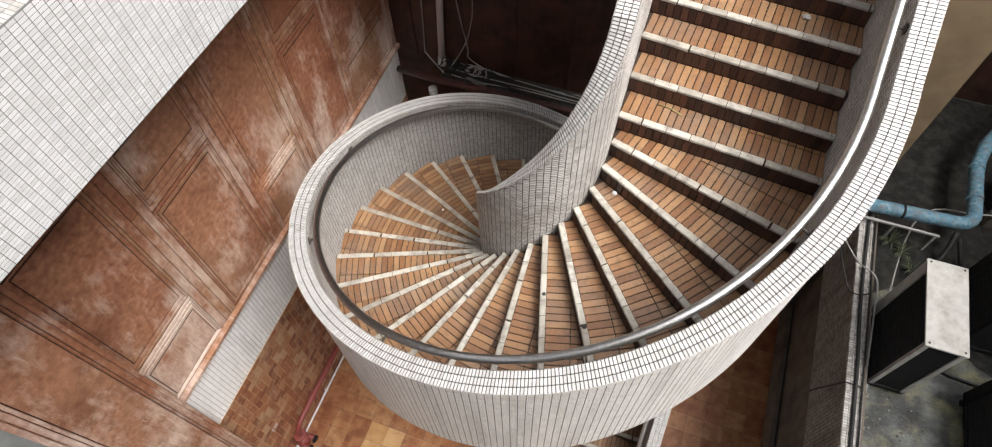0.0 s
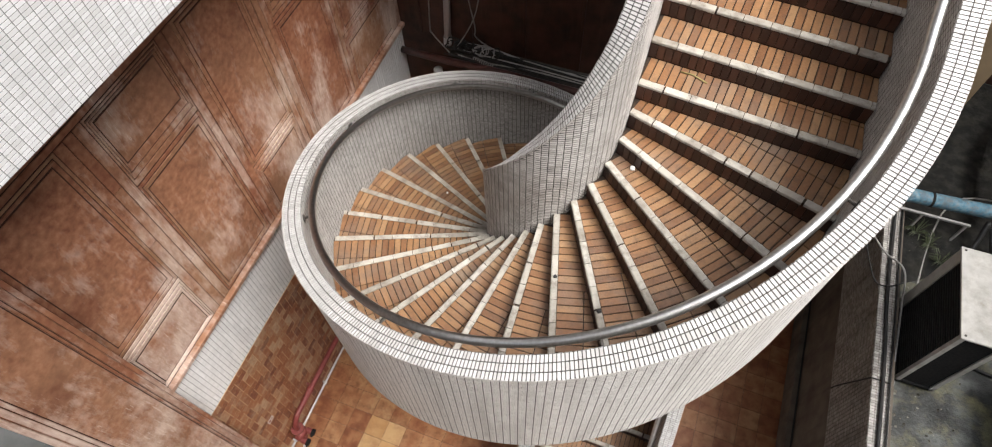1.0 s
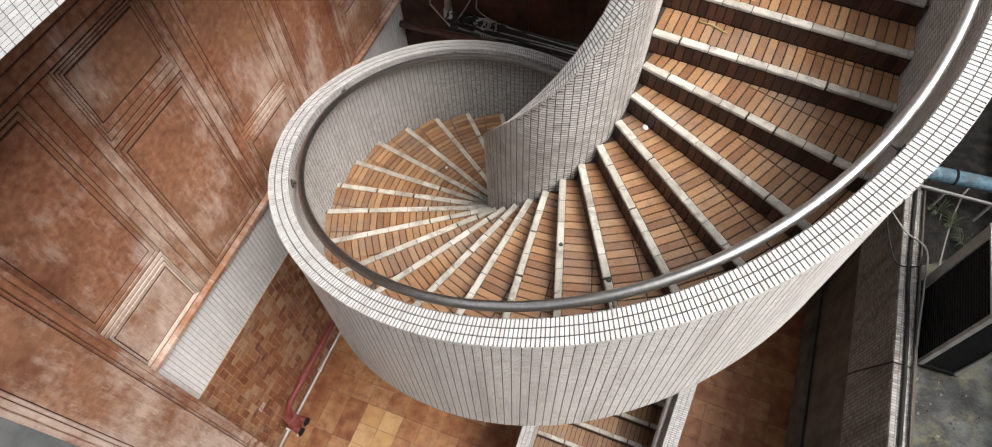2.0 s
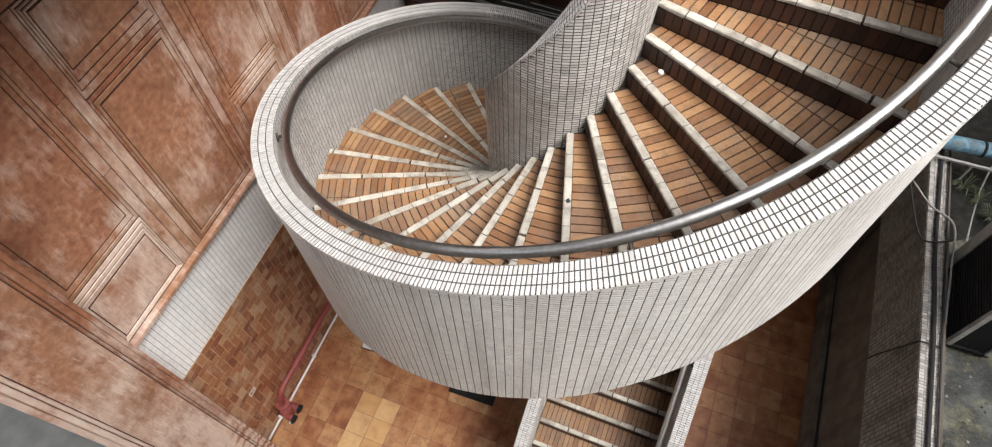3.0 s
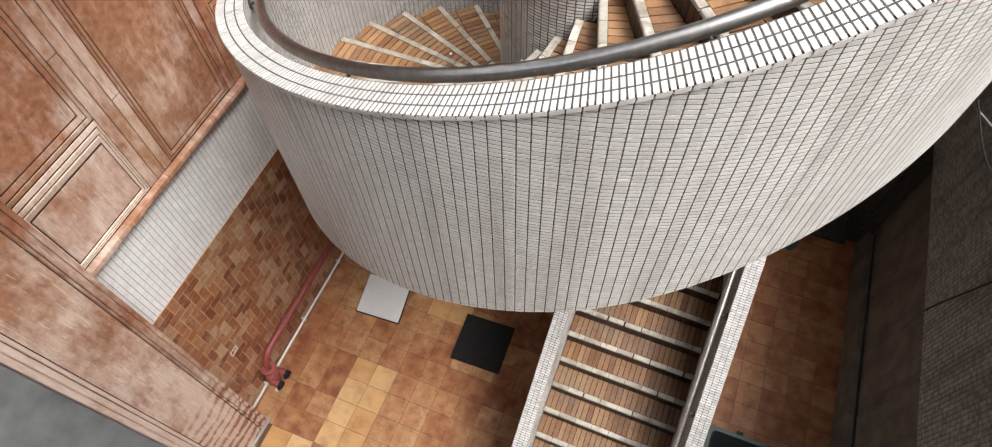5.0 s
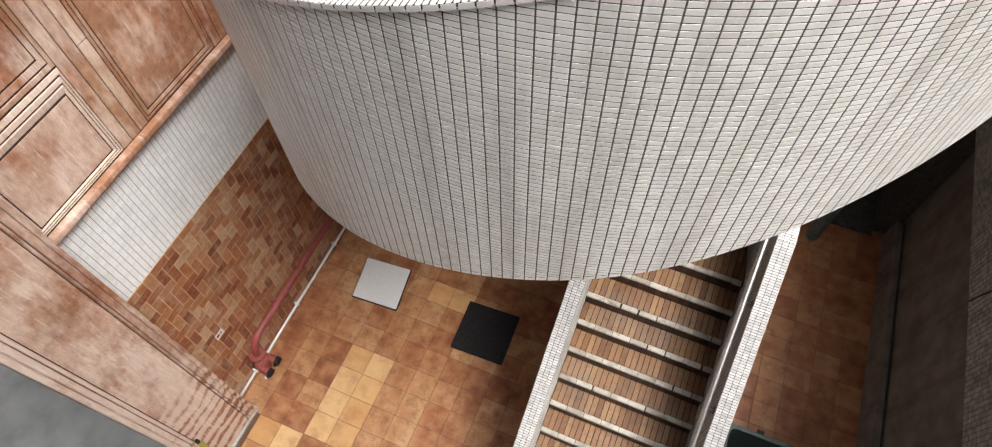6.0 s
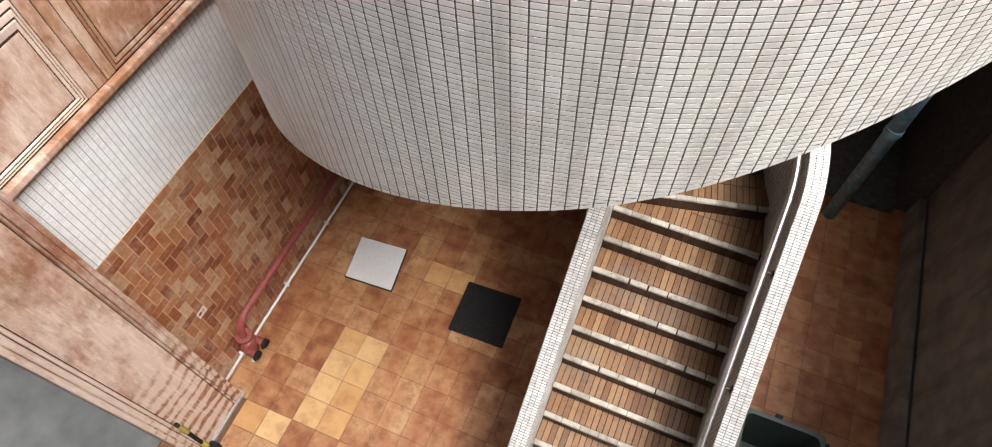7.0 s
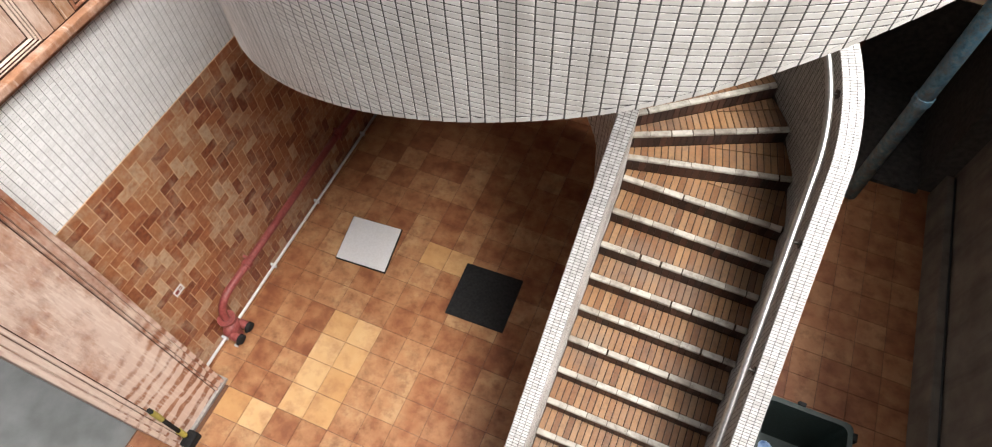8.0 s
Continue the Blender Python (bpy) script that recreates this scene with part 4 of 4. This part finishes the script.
def plate(name, pts, z0, z1, material, label, category):
    bm = bmesh.new()
    lo = [bm.verts.new((x, y, z0)) for x, y in pts]
    hi = [bm.verts.new((x, y, z1)) for x, y in pts]
    bm.faces.new(hi)
    bm.faces.new(lo[::-1])
    for i in range(4):
        bm.faces.new((lo[i], lo[(i + 1) % 4], hi[(i + 1) % 4], hi[i]))
    bmesh.ops.recalc_face_normals(bm, faces=bm.faces)
    bmesh.ops.bevel(bm, geom=list(bm.edges), offset=0.005, segments=2, affect="EDGES")
    return tagged(part(name, bm, material), label, category)


bd = thing("white_board", (-2.95, 2.63, 0.006), "square white board lying on the terracotta floor", "board")
q = [(-3.312, 2.904), (-3.227, 2.31), (-2.583, 2.347), (-2.666, 2.954)]
o = plate("board_base", [(-2.947 + (x + 2.947) * 1.035, 2.63 + (y - 2.63) * 1.035) for x, y in q], 0.007, 0.03, M_BLACK, "", "")
attach(o, bd)
o = plate("board_top", q, 0.03, 0.045, M_WHITE, "", "")
attach(o, bd)
plate("rubber_mat", [(-1.71, 2.84), (-1.69, 2.15), (-0.98, 2.17), (-1.00, 2.87)], 0.007, 0.035, M_BLACK, "square black rubber mat lying on the floor", "mat")


def wheelie_bin():
    t = thing("rubbish_bin", (1.95, 1.85, 0.0), "dark green open rubbish bin with blue bags inside", "bin")
    bm = bmesh.new()
    rings = []
    for k, z in ((0.86, 0.02), (1.0, 0.78), (1.06, 0.80), (1.06, 0.83), (0.94, 0.83), (0.80, 0.06)):
        hx, hy, c = 0.39 * k, 0.39 * k, 0.07
        ring = []
        for sx, sy, a0 in ((1, 1, 0), (-1, 1, 90), (-1, -1, 180), (1, -1, 270)):
            for a in (0, 30, 60, 90):
                ang = radians(a0 + a)
                ring.append(bm.verts.new((2.07 + sx * (hx - c) + c * math.cos(ang), 1.85 + sy * (hy - c) + c * math.sin(ang), z)))
        rings.append(ring)
    for r0, r1 in zip(rings, rings[1:]):
        for i in range(16):
            bm.faces.new((r0[i], r0[(i + 1) % 16], r1[(i + 1) % 16], r1[i]))
    bm.faces.new(rings[0][::-1])
    bm.faces.new(rings[-1])
    part("tub", bm, M_BIN, t)
    for y in (1.55, 2.15):
        part("hinge", boxes((2.48, 2.52, y - 0.04, y + 0.04, 0.76, 0.84), bev=0.008), M_BLACK, t)
    part("lid_clip", boxes((1.98, 2.05, 2.26, 2.30, 0.80, 0.84), bev=0.006), M_BLACK, t)
    rr = random.Random(9)
    for x, y, r in ((1.82, 1.62, 0.16), (2.0, 1.58, 0.15), (1.86, 1.8, 0.12)):
        b = bmesh.new()
        bmesh.ops.create_icosphere(b, subdivisions=3, radius=r)
        for v in b.verts:
            v.co *= 1 + 0.22 * noise.noise(v.co * 14 + Vector((x * 9, y * 7, 0))) + 0.06 * noise.noise(v.co * 40)
            v.co.z *= 0.7
            v.co += Vector((x, y, 0.5))
        ob = part("rubbish_bag", b, M_BAG)
        tagged(ob, "crumpled blue and white plastic bag inside the bin", "bag", "bags in the bin")


wheelie_bin()

pole = thing("scraper_pole", (PX + 0.06, -0.14, 0.0), "short black and yellow pole leaning on the pier", "tool")
part("shaft", tube([(PX + 0.05, -0.13, 0.98), (PX + 0.08, -0.16, 0.18)], 0.022, 10), M_BLACK, pole, smooth=True)
part("grip", tube([(PX + 0.052, -0.132, 0.93), (PX + 0.06, -0.14, 0.72)], 0.028, 10), M_YEL, pole, "yellow grip")
part("sleeve", tube([(PX + 0.073, -0.153, 0.36), (PX + 0.078, -0.158, 0.22)], 0.03, 10), M_YEL, pole, "yellow sleeve")
bm = boxes((PX + 0.03, PX + 0.15, -0.26, -0.08, 0.006, 0.14), bev=0.03)
part("head", bm, M_BLACK, pole, "dark ragged head")


# ---- blue drain pipe ----
def drain():
    t = thing("drain_pipe", (2.38, 5.6, 0), "thick blue drain pipe with flaking paint beside the tan wall", "pipe")
    pts = [(2.38, 5.6, 0.0), (2.38, 5.6, 3.6)]
    pts += [(2.38 + 0.25 * (1 - math.cos(a)), 5.6 + 0.12 * a / 1.57, 3.6 + 0.25 * math.sin(a)) for a in [math.pi / 2 * i / 5 for i in range(1, 6)]]
    pts += [(4.18, 5.82, 3.85)]
    pts += [(4.18 + 0.22 * math.sin(a), 5.82 + 0.22 * (1 - math.cos(a)), 3.85) for a in [math.pi / 2 * i / 5 for i in range(1, 6)]]
    pts += [(4.42, 6.8, 3.88), (4.5, 7.15, 3.95), (4.75, 7.6, 4.1), (5.3, 8.3, 4.3)]
    pipe = part("pipe", tube(pts, 0.088, 18), M_BLUE, t, smooth=True)
    for p, q in (((3.0, 5.735, 3.85), (3.06, 5.74, 3.85)), ((4.40, 6.25, 3.86), (4.40, 6.31, 3.86)), ((4.415, 6.75, 3.88), (4.42, 6.8, 3.88)), ((2.38, 5.6, 1.7), (2.38, 5.6, 1.8))):
        part("coupling", tube([p, q], 0.1, 18), M_BLUE, pipe)
    part("strap", tube([(3.52, 5.78, 3.85), (3.55, 5.783, 3.85)], 0.095, 16), M_BLACK, t, "black strap")
    part("support", boxes((2.55, 4.05, 5.62, 5.65, 3.71, 3.735)), M_CABLE, t, "thin steel support bar")
    for x in (3.5, 4.0):
        part("support_leg", boxes((x, x + 0.025, 5.62, 5.645, 3.35, 3.71)), M_CABLE, t)


drain()


# ---- condensers on the low roof ----
def condenser(x0, x1, y0, y1, z0, z1, shell, label):
    t = thing("air_conditioner", ((x0 + x1) / 2, (y0 + y1) / 2, z0), label, "air conditioner", "condensers on the low roof")
    body = part("coil_block", boxes((x0 + 0.02, x1 - 0.02, y0 + 0.02, y1 - 0.02, z0 + 0.06, z1 - 0.03)), M_BLACK, t, "black coil face")
    part("top_panel", boxes((x0 - 0.01, x1 + 0.01, y0 - 0.01, y1 + 0.01, z1 - 0.03, z1), bev=0.012), shell, t)
    for px, py in ((x0, y0), (x1 - 0.05, y0), (x0, y1 - 0.14), (x1 - 0.05, y1 - 0.05)):
        w = 0.14 if (px == x0 and py > y0 + 0.1) else 0.05
        part("corner_post", boxes((px, px + 0.05, py, py + w, z0 + 0.05, z1 - 0.03), bev=0.006), shell, t)
    part("base_pan", boxes((x0, x1, y0, y1, z0 + 0.05, z0 + 0.10), bev=0.006), M_BLACK, t)
    for py in (y0 + 0.1, y1 - 0.15):
        part("foot", boxes((x0 - 0.02, x1 + 0.02, py, py + 0.06, z0, z0 + 0.05)), M_BLACK, t)
    for px, py in ((x0 + 0.03, y0 + 0.03), (x1 - 0.03, y0 + 0.03), (x0 + 0.03, y1 - 0.03), (x1 - 0.03, y1 - 0.03)):
        part("screw", tube([(px, py, z1), (px, py, z1 + 0.006)], 0.012, 8), M_DSTEEL, t)
    n = 26
    me = None
    for i in range(n):
        z = z0 + 0.14 + (z1 - z0 - 0.2) * i / n
        if me is None:
            bm = boxes((x0 + 0.006, x0 + 0.016, y0 + 0.06, y1 - 0.15, -0.002, 0.002))
            me = bpy.data.meshes.new("grille_bar")
            bm.to_mesh(me)
            bm.free()
            me.materials.append(M_BCABLE)
        ob = attach(new("grille_bar", me), t)
        ob.location = (0, 0, z)
    return t


condenser(3.44, 3.84, 3.50, 4.54, 3.35, 4.70, M_AC, "tall outdoor condenser with a stained white top on the low roof")
condenser(4.42, 5.2, 4.35, 5.3, 3.35, 4.35, M_BLACK, "dark outdoor condenser on the low roof")
condenser(4.5, 5.25, 2.85, 3.75, 3.35, 4.35, M_BLACK, "dark outdoor condenser on the low roof")

fan = thing("extract_fan", (5.15, 6.75, 3.35), "dark round extract fan beside the blue pipe", "fan")
part("housing", tube([(5.15, 6.75, 3.35), (5.15, 6.75, 3.75)], 0.36, 24), M_BLACK, fan)
part("cowl", tube([(5.15, 6.75, 3.75), (5.15, 6.75, 3.83)], 0.30, 24), M_DSTEEL, fan)
part("skirt", boxes((4.75, 5.6, 6.25, 6.4, 3.35, 3.6), bev=0.02), M_PLAIN, fan)


# ---- cables and pipes ----
def cable(pts, r, material, label, name="cable"):
    ob = part(name, tube(smooth_path(pts), r, 7), material, smooth=True)
    return tagged(ob, label, "cable")


cable([(3.19, -2.5, 3.65), (3.2, 1.0, 3.66), (3.22, 3.4, 3.66), (3.2, 4.4, 3.66), (3.23, 5.9, 3.66)], 0.02, M_BCABLE, "thick black cable lying along the parapet top")
cable([(3.30, -2.5, 3.65), (3.29, 2.0, 3.66), (3.31, 5.9, 3.66)], 0.01, M_BCABLE, "thin black cable along the parapet top")
cable([(2.95, 5.3, 3.62), (3.12, 4.95, 3.69), (3.34, 4.75, 3.72), (3.36, 4.3, 3.66), (3.34, 3.6, 3.62)], 0.011, M_CABLE, "pale grey cable looped over the parapet")
cable([(2.75, 5.0, 4.0), (2.95, 4.75, 3.72), (3.08, 4.55, 3.62), (3.2, 4.5, 3.68), (3.36, 4.6, 3.68)], 0.009, M_BCABLE, "black cable hanging over the parapet")
cable([(4.25, 5.75, 3.75), (4.2, 5.5, 3.5), (4.0, 5.2, 3.40), (3.95, 4.7, 3.42), (3.9, 4.45, 3.7)], 0.03, M_BCABLE, "thick black hose across the roof")
cable([(4.3, 5.7, 3.7), (4.5, 5.5, 3.4), (4.8, 5.45, 3.37), (5.2, 5.5, 3.37)], 0.025, M_BCABLE, "black hose on the roof")
cable([(3.87, 4.2, 3.5), (4.0, 4.1, 3.38), (4.3, 3.95, 3.38), (4.7, 3.9, 3.38)], 0.02, M_BCABLE, "black hose from the condenser")
cable([(3.41, 3.2, 3.37), (3.9, 6.0, 3.37), (4.6, 6.25, 3.6), (5.2, 6.3, 3.6)], 0.012, M_CABLE, "pale cable across the roof")
part("plinth", boxes((3.29, XR, -3.0, 5.94, 0.007, 0.44), bev=0.012), M_EAST, wall_e, "grey rendered plinth")
cable([(3.38, 5.9, 0.452), (3.375, 3.5, 0.452), (3.385, 1.0, 0.452), (3.38, -1.5, 0.452)], 0.011, M_BCABLE, "black cable along the plinth of the grey wall")

cable([(3.105, 3.56, 2.52), (3.105, 3.51, 2.81), (3.105, 3.40, 3.3), (3.10, 3.33, 3.60), (3.13, 3.32, 3.652), (3.3, 3.31, 3.66)], 0.009, M_BCABLE, "thin black cable hanging down the mosaic parapet")

wp = thing("white_riser_pipe", (-3.08, 6.31, 3.86), "vertical grey-white riser pipe on the dark wall", "pipe")
part("pipe", tube([(-3.10, 6.31, 3.86), (-3.0, 6.31, 5.3), (-3.0, 6.31, 13.5)], 0.05, 14), M_WHITE, wp, smooth=True)
part("socket", tube([(-3.10, 6.31, 3.86), (-3.09, 6.31, 4.0)], 0.062, 14), M_WHITE, wp)
vp = thing("vent_stub", (-3.2, 6.0, 2.7), "short white vent pipe end", "pipe")
part("pipe", tube([(-3.22, 6.12, 2.2), (-3.22, 6.12, 3.38)], 0.055, 14), M_WHITE, vp, smooth=True)
part("cap", tube([(-3.22, 6.12, 3.38), (-3.22, 6.12, 3.48)], 0.07, 14), M_WHITE, vp)
hp = thing("brown_pipe", (-3.6, 6.2, 3.5), "dark red-brown pipe crossing the corner", "pipe")
part("pipe", tube([(-3.9, 6.31, 3.50), (-3.3, 6.08, 3.75), (-2.86, 5.97, 3.88), (-2.15, 5.96, 3.93), (-0.9, 5.96, 3.93), (0.9, 5.96, 3.93)], 0.052, 12), M_PIPE, hp, smooth=True)
for x in (-2.6, -1.2, 0.2):
    part("clamp", boxes((x, x + 0.04, 5.90, 6.03, 3.84, 3.87)), M_DSTEEL, hp)
cable([(-3.28, 6.37, 13), (-3.30, 6.37, 7.0), (-3.33, 6.37, 5.0), (-3.39, 6.37, 4.05), (-3.36, 6.36, 3.93), (-3.0, 6.13, 3.88)], 0.011, M_CABLE, "pale cable bent towards the ledge")
cable([(-2.50, 6.37, 13), (-2.52, 6.37, 7.0), (-2.55, 6.37, 5.2), (-2.60, 6.36, 4.72), (-2.72, 6.34, 4.3), (-2.93, 6.2, 3.90)], 0.0095, M_CABLE, "pale cable hanging on the dark wall")
cable([(-3.0, 6.37, 13), (-2.92, 6.37, 7.0), (-2.80, 6.37, 5.15), (-2.68, 6.37, 4.27), (-2.66, 6.36, 4.06), (-2.3, 6.32, 3.94), (-1.6, 6.30, 3.89), (-0.9, 6.28, 3.88), (0.8, 6.26, 3.88)], 0.0095, M_CABLE, "pale cable running onto the ledge")
rc = random.Random(21)
for i in range(9):
    y = 6.05 + 0.035 * i
    cable([(-3.0 + rc.uniform(-0.1, 0.2), y, 3.88 + rc.uniform(0, 0.06)), (-2.5, y + rc.uniform(-0.05, 0.05), 3.89 + rc.uniform(0, 0.05)), (-1.6, y + rc.uniform(-0.04, 0.04), 3.88 + rc.uniform(0, 0.03)), (-0.5, y + rc.uniform(-0.03, 0.03), 3.875), (1.1, y, 3.875)], 0.011, M_CABLE if i in (2, 5, 8) else M_BCABLE, "cable lying on the ledge")
for i in range(7):
    x = -2.98 + 0.11 * i
    cable([(x + 0.10 * math.cos(a) + rc.uniform(-0.03, 0.03), 6.22 + 0.09 * math.sin(a), 3.91 + 0.02 * a / 3 + rc.uniform(0, 0.06)) for a in [0.8 * j for j in range(14)]], 0.009, M_CABLE if i in (4, 5) else M_BCABLE, "coil of tangled cable on the ledge")
# a strip of ribbed sleeve on the ledge
slv = thing("ribbed_sleeve", (-2.45, 6.06, 3.88), "short grey ribbed cable sleeve on the ledge", "sleeve")
part("core", tube([(-2.62, 6.10, 3.91), (-2.28, 6.05, 3.91)], 0.022, 10), M_BCABLE, slv)
for i in range(10):
    x = -2.61 + 0.034 * i
    part("rib", tube([(x, 6.10 - 0.005 * i, 3.91), (x + 0.014, 6.098 - 0.005 * i, 3.91)], 0.032, 10), M_CABLE, slv)

# weeds on the roof
for wx, wy in ((3.75, 5.45), (3.9, 5.25), (3.6, 5.6)):
    bm = bmesh.new()
    root = bm.verts.new((wx, wy, 3.352))
    for i in range(26):
        a, l = rc.uniform(0, 6.28), rc.uniform(0.08, 0.22)
        d = Vector((math.cos(a), math.sin(a), 0))
        s = Vector((-d.y, d.x, 0)) * 0.008
        p1, p2 = Vector((wx, wy, 3.35)) + d * l * 0.5 + Vector((0, 0, l * 0.7)), Vector((wx, wy, 3.35)) + d * l + Vector((0, 0, l * 0.5))
        v = [bm.verts.new(p) for p in (p1 + s, p1 - s, p2)]
        bm.faces.new((root, v[0], v[1]))
        bm.faces.new((v[1], v[0], v[2]))
    tagged(part("weed", bm, M_LEAF), "small dry weed growing on the roof", "plant", "weeds on the roof")

# loose dirt on the low roof
rd = random.Random(33)
bm = bmesh.new()
for i in range(420):
    if i < 260:
        x, y = 3.42 + abs(rd.gauss(0, 0.35)), rd.uniform(1.5, 6.8)
    else:
        x, y = rd.gauss(3.85, 0.3), rd.gauss(5.35, 0.3)
    if not 3.37 < x < 6 or (3.38 < x < 3.86 and 3.45 < y < 4.58):
        continue
    r = rd.uniform(0.006, 0.024)
    vs = [bm.verts.new((x + r * rd.uniform(0.6, 1.3) * math.cos(a), y + r * rd.uniform(0.6, 1.3) * math.sin(a), 3.35)) for a in [2 * math.pi * j / 5 for j in range(5)]]
    tip = bm.verts.new((x + rd.uniform(-0.3, 0.3) * r, y + rd.uniform(-0.3, 0.3) * r, 3.35 + r * rd.uniform(0.3, 0.8)))
    for j in range(5):
        bm.faces.new((vs[j], vs[(j + 1) % 5], tip))
M_DEBRIS = mat("roof_dirt", [(0.03, 0.027, 0.022), (0.13, 0.12, 0.09), (0.34, 0.33, 0.29)], 0.9, vary="island")
tagged(part("roof_debris", bm, M_DEBRIS), "scattered grit and dry leaves on the low roof", "debris", kind="stuff")

# black sheet round the foot of the pipe: wet dirt and the tan wall's shadow
bm = bmesh.new()
ring = []
for j in range(72):
    a = 2 * math.pi * j / 72
    k = 1 + 0.35 * noise.noise(Vector((3 * math.cos(a), 3 * math.sin(a), 0.4))) + 0.12 * noise.noise(Vector((11 * math.cos(a), 11 * math.sin(a), 2.0)))
    ring.append(bm.verts.new((max(3.36, 4.5 + 1.7 * k * math.cos(a)), min(8.58, 6.75 + 2.2 * k * math.sin(a)), 3.354)))
top = [bm.verts.new((4.5 + (v.co.x - 4.5) * 0.95, 6.75 + (v.co.y - 6.75) * 0.95, 3.362)) for v in ring]
for j in range(72):
    bm.faces.new((ring[j], ring[(j + 1) % 72], top[(j + 1) % 72], top[j]))
bm.faces.new(top)
M_WET_SHADOW = mat("wet_dirt", [(0.005, 0.005, 0.0045), (0.012, 0.0115, 0.0105), (0.028, 0.027, 0.024)], 0.7, spec=0.25, grain=9, stain=5, stain_col=(0.085, 0.08, 0.06), stain_amt=0.35, bump=0.8, bump_scale=25)
tagged(part("wet_dirt", bm, M_WET_SHADOW), "black sheet for wet dirt and wall shadow on the low roof", "dirt", kind="stuff")


# ---- litter on the steps ----
def on_step(k, f, along):
    """A place on the tread of step k: f of the way from the inner to the outer end, along metres behind the nosing."""
    i0, o0 = k + slip_in(k), k + slip_out(k)
    a, b = at(i0, r_in(i0)), at(o0, r_out(o0))
    e = (b - a).normalized()
    n = Vector((-e.y, e.x, 0))
    if n.dot(at(k + 1, 1.2) - at(k, 1.2)) < 0:
        n = -n
    p = a.lerp(b, f) + n * along
    return Vector((p.x, p.y, zz(k)))


M_TWIG = mat("dry_twig", [(0.24, 0.20, 0.07), (0.36, 0.31, 0.13)], 0.7)
p = on_step(20, 0.16, 0.22)
q = on_step(20, 0.29, 0.19)
tw = part("twig", tube([p + Vector((0, 0, 0.007)), p.lerp(q, 0.4) + Vector((0.01, 0.015, 0.012)), q + Vector((0, 0, 0.007))], 0.0055, 7), M_TWIG, smooth=True)
tagged(tw, "thin dry yellow-green twig lying on a tread", "twig")


def crumple(name, p, r, material, label, category, seed):
    rr = random.Random(seed)
    bm = bmesh.new()
    bmesh.ops.create_icosphere(bm, subdivisions=2, radius=r)
    for v in bm.verts:
        v.co *= 1 + 0.3 * noise.noise(v.co * 60 + Vector((seed, 0, 0))) + rr.uniform(-0.06, 0.06)
        v.co.z = v.co.z * 0.6 + r * 0.5
        v.co += p
    tagged(part(name, bm, material), label, category)


crumple("paper_scrap", on_step(17, 0.1, 0.14), 0.022, M_WHITE, "crumpled white paper scrap lying on a tread", "scrap", 3)
crumple("paper_scrap", on_step(3, 0.5, 0.09), 0.014, M_WHITE, "tiny white paper scrap lying on a tread", "scrap", 5)
crumple("plastic_scrap", on_step(23, 0.72, 0.2), 0.03, M_CABLE, "crushed pale plastic scrap lying on a tread", "scrap", 7)
crumple("dirt_clump", on_step(14, 0.37, 0.02), 0.016, M_BCABLE, "small black clump of dirt on a nosing", "dirt", 9)
crumple("dirt_clump", on_step(15, 0.62, 0.02), 0.02, M_BCABLE, "small black clump of dirt on a nosing", "dirt", 11)
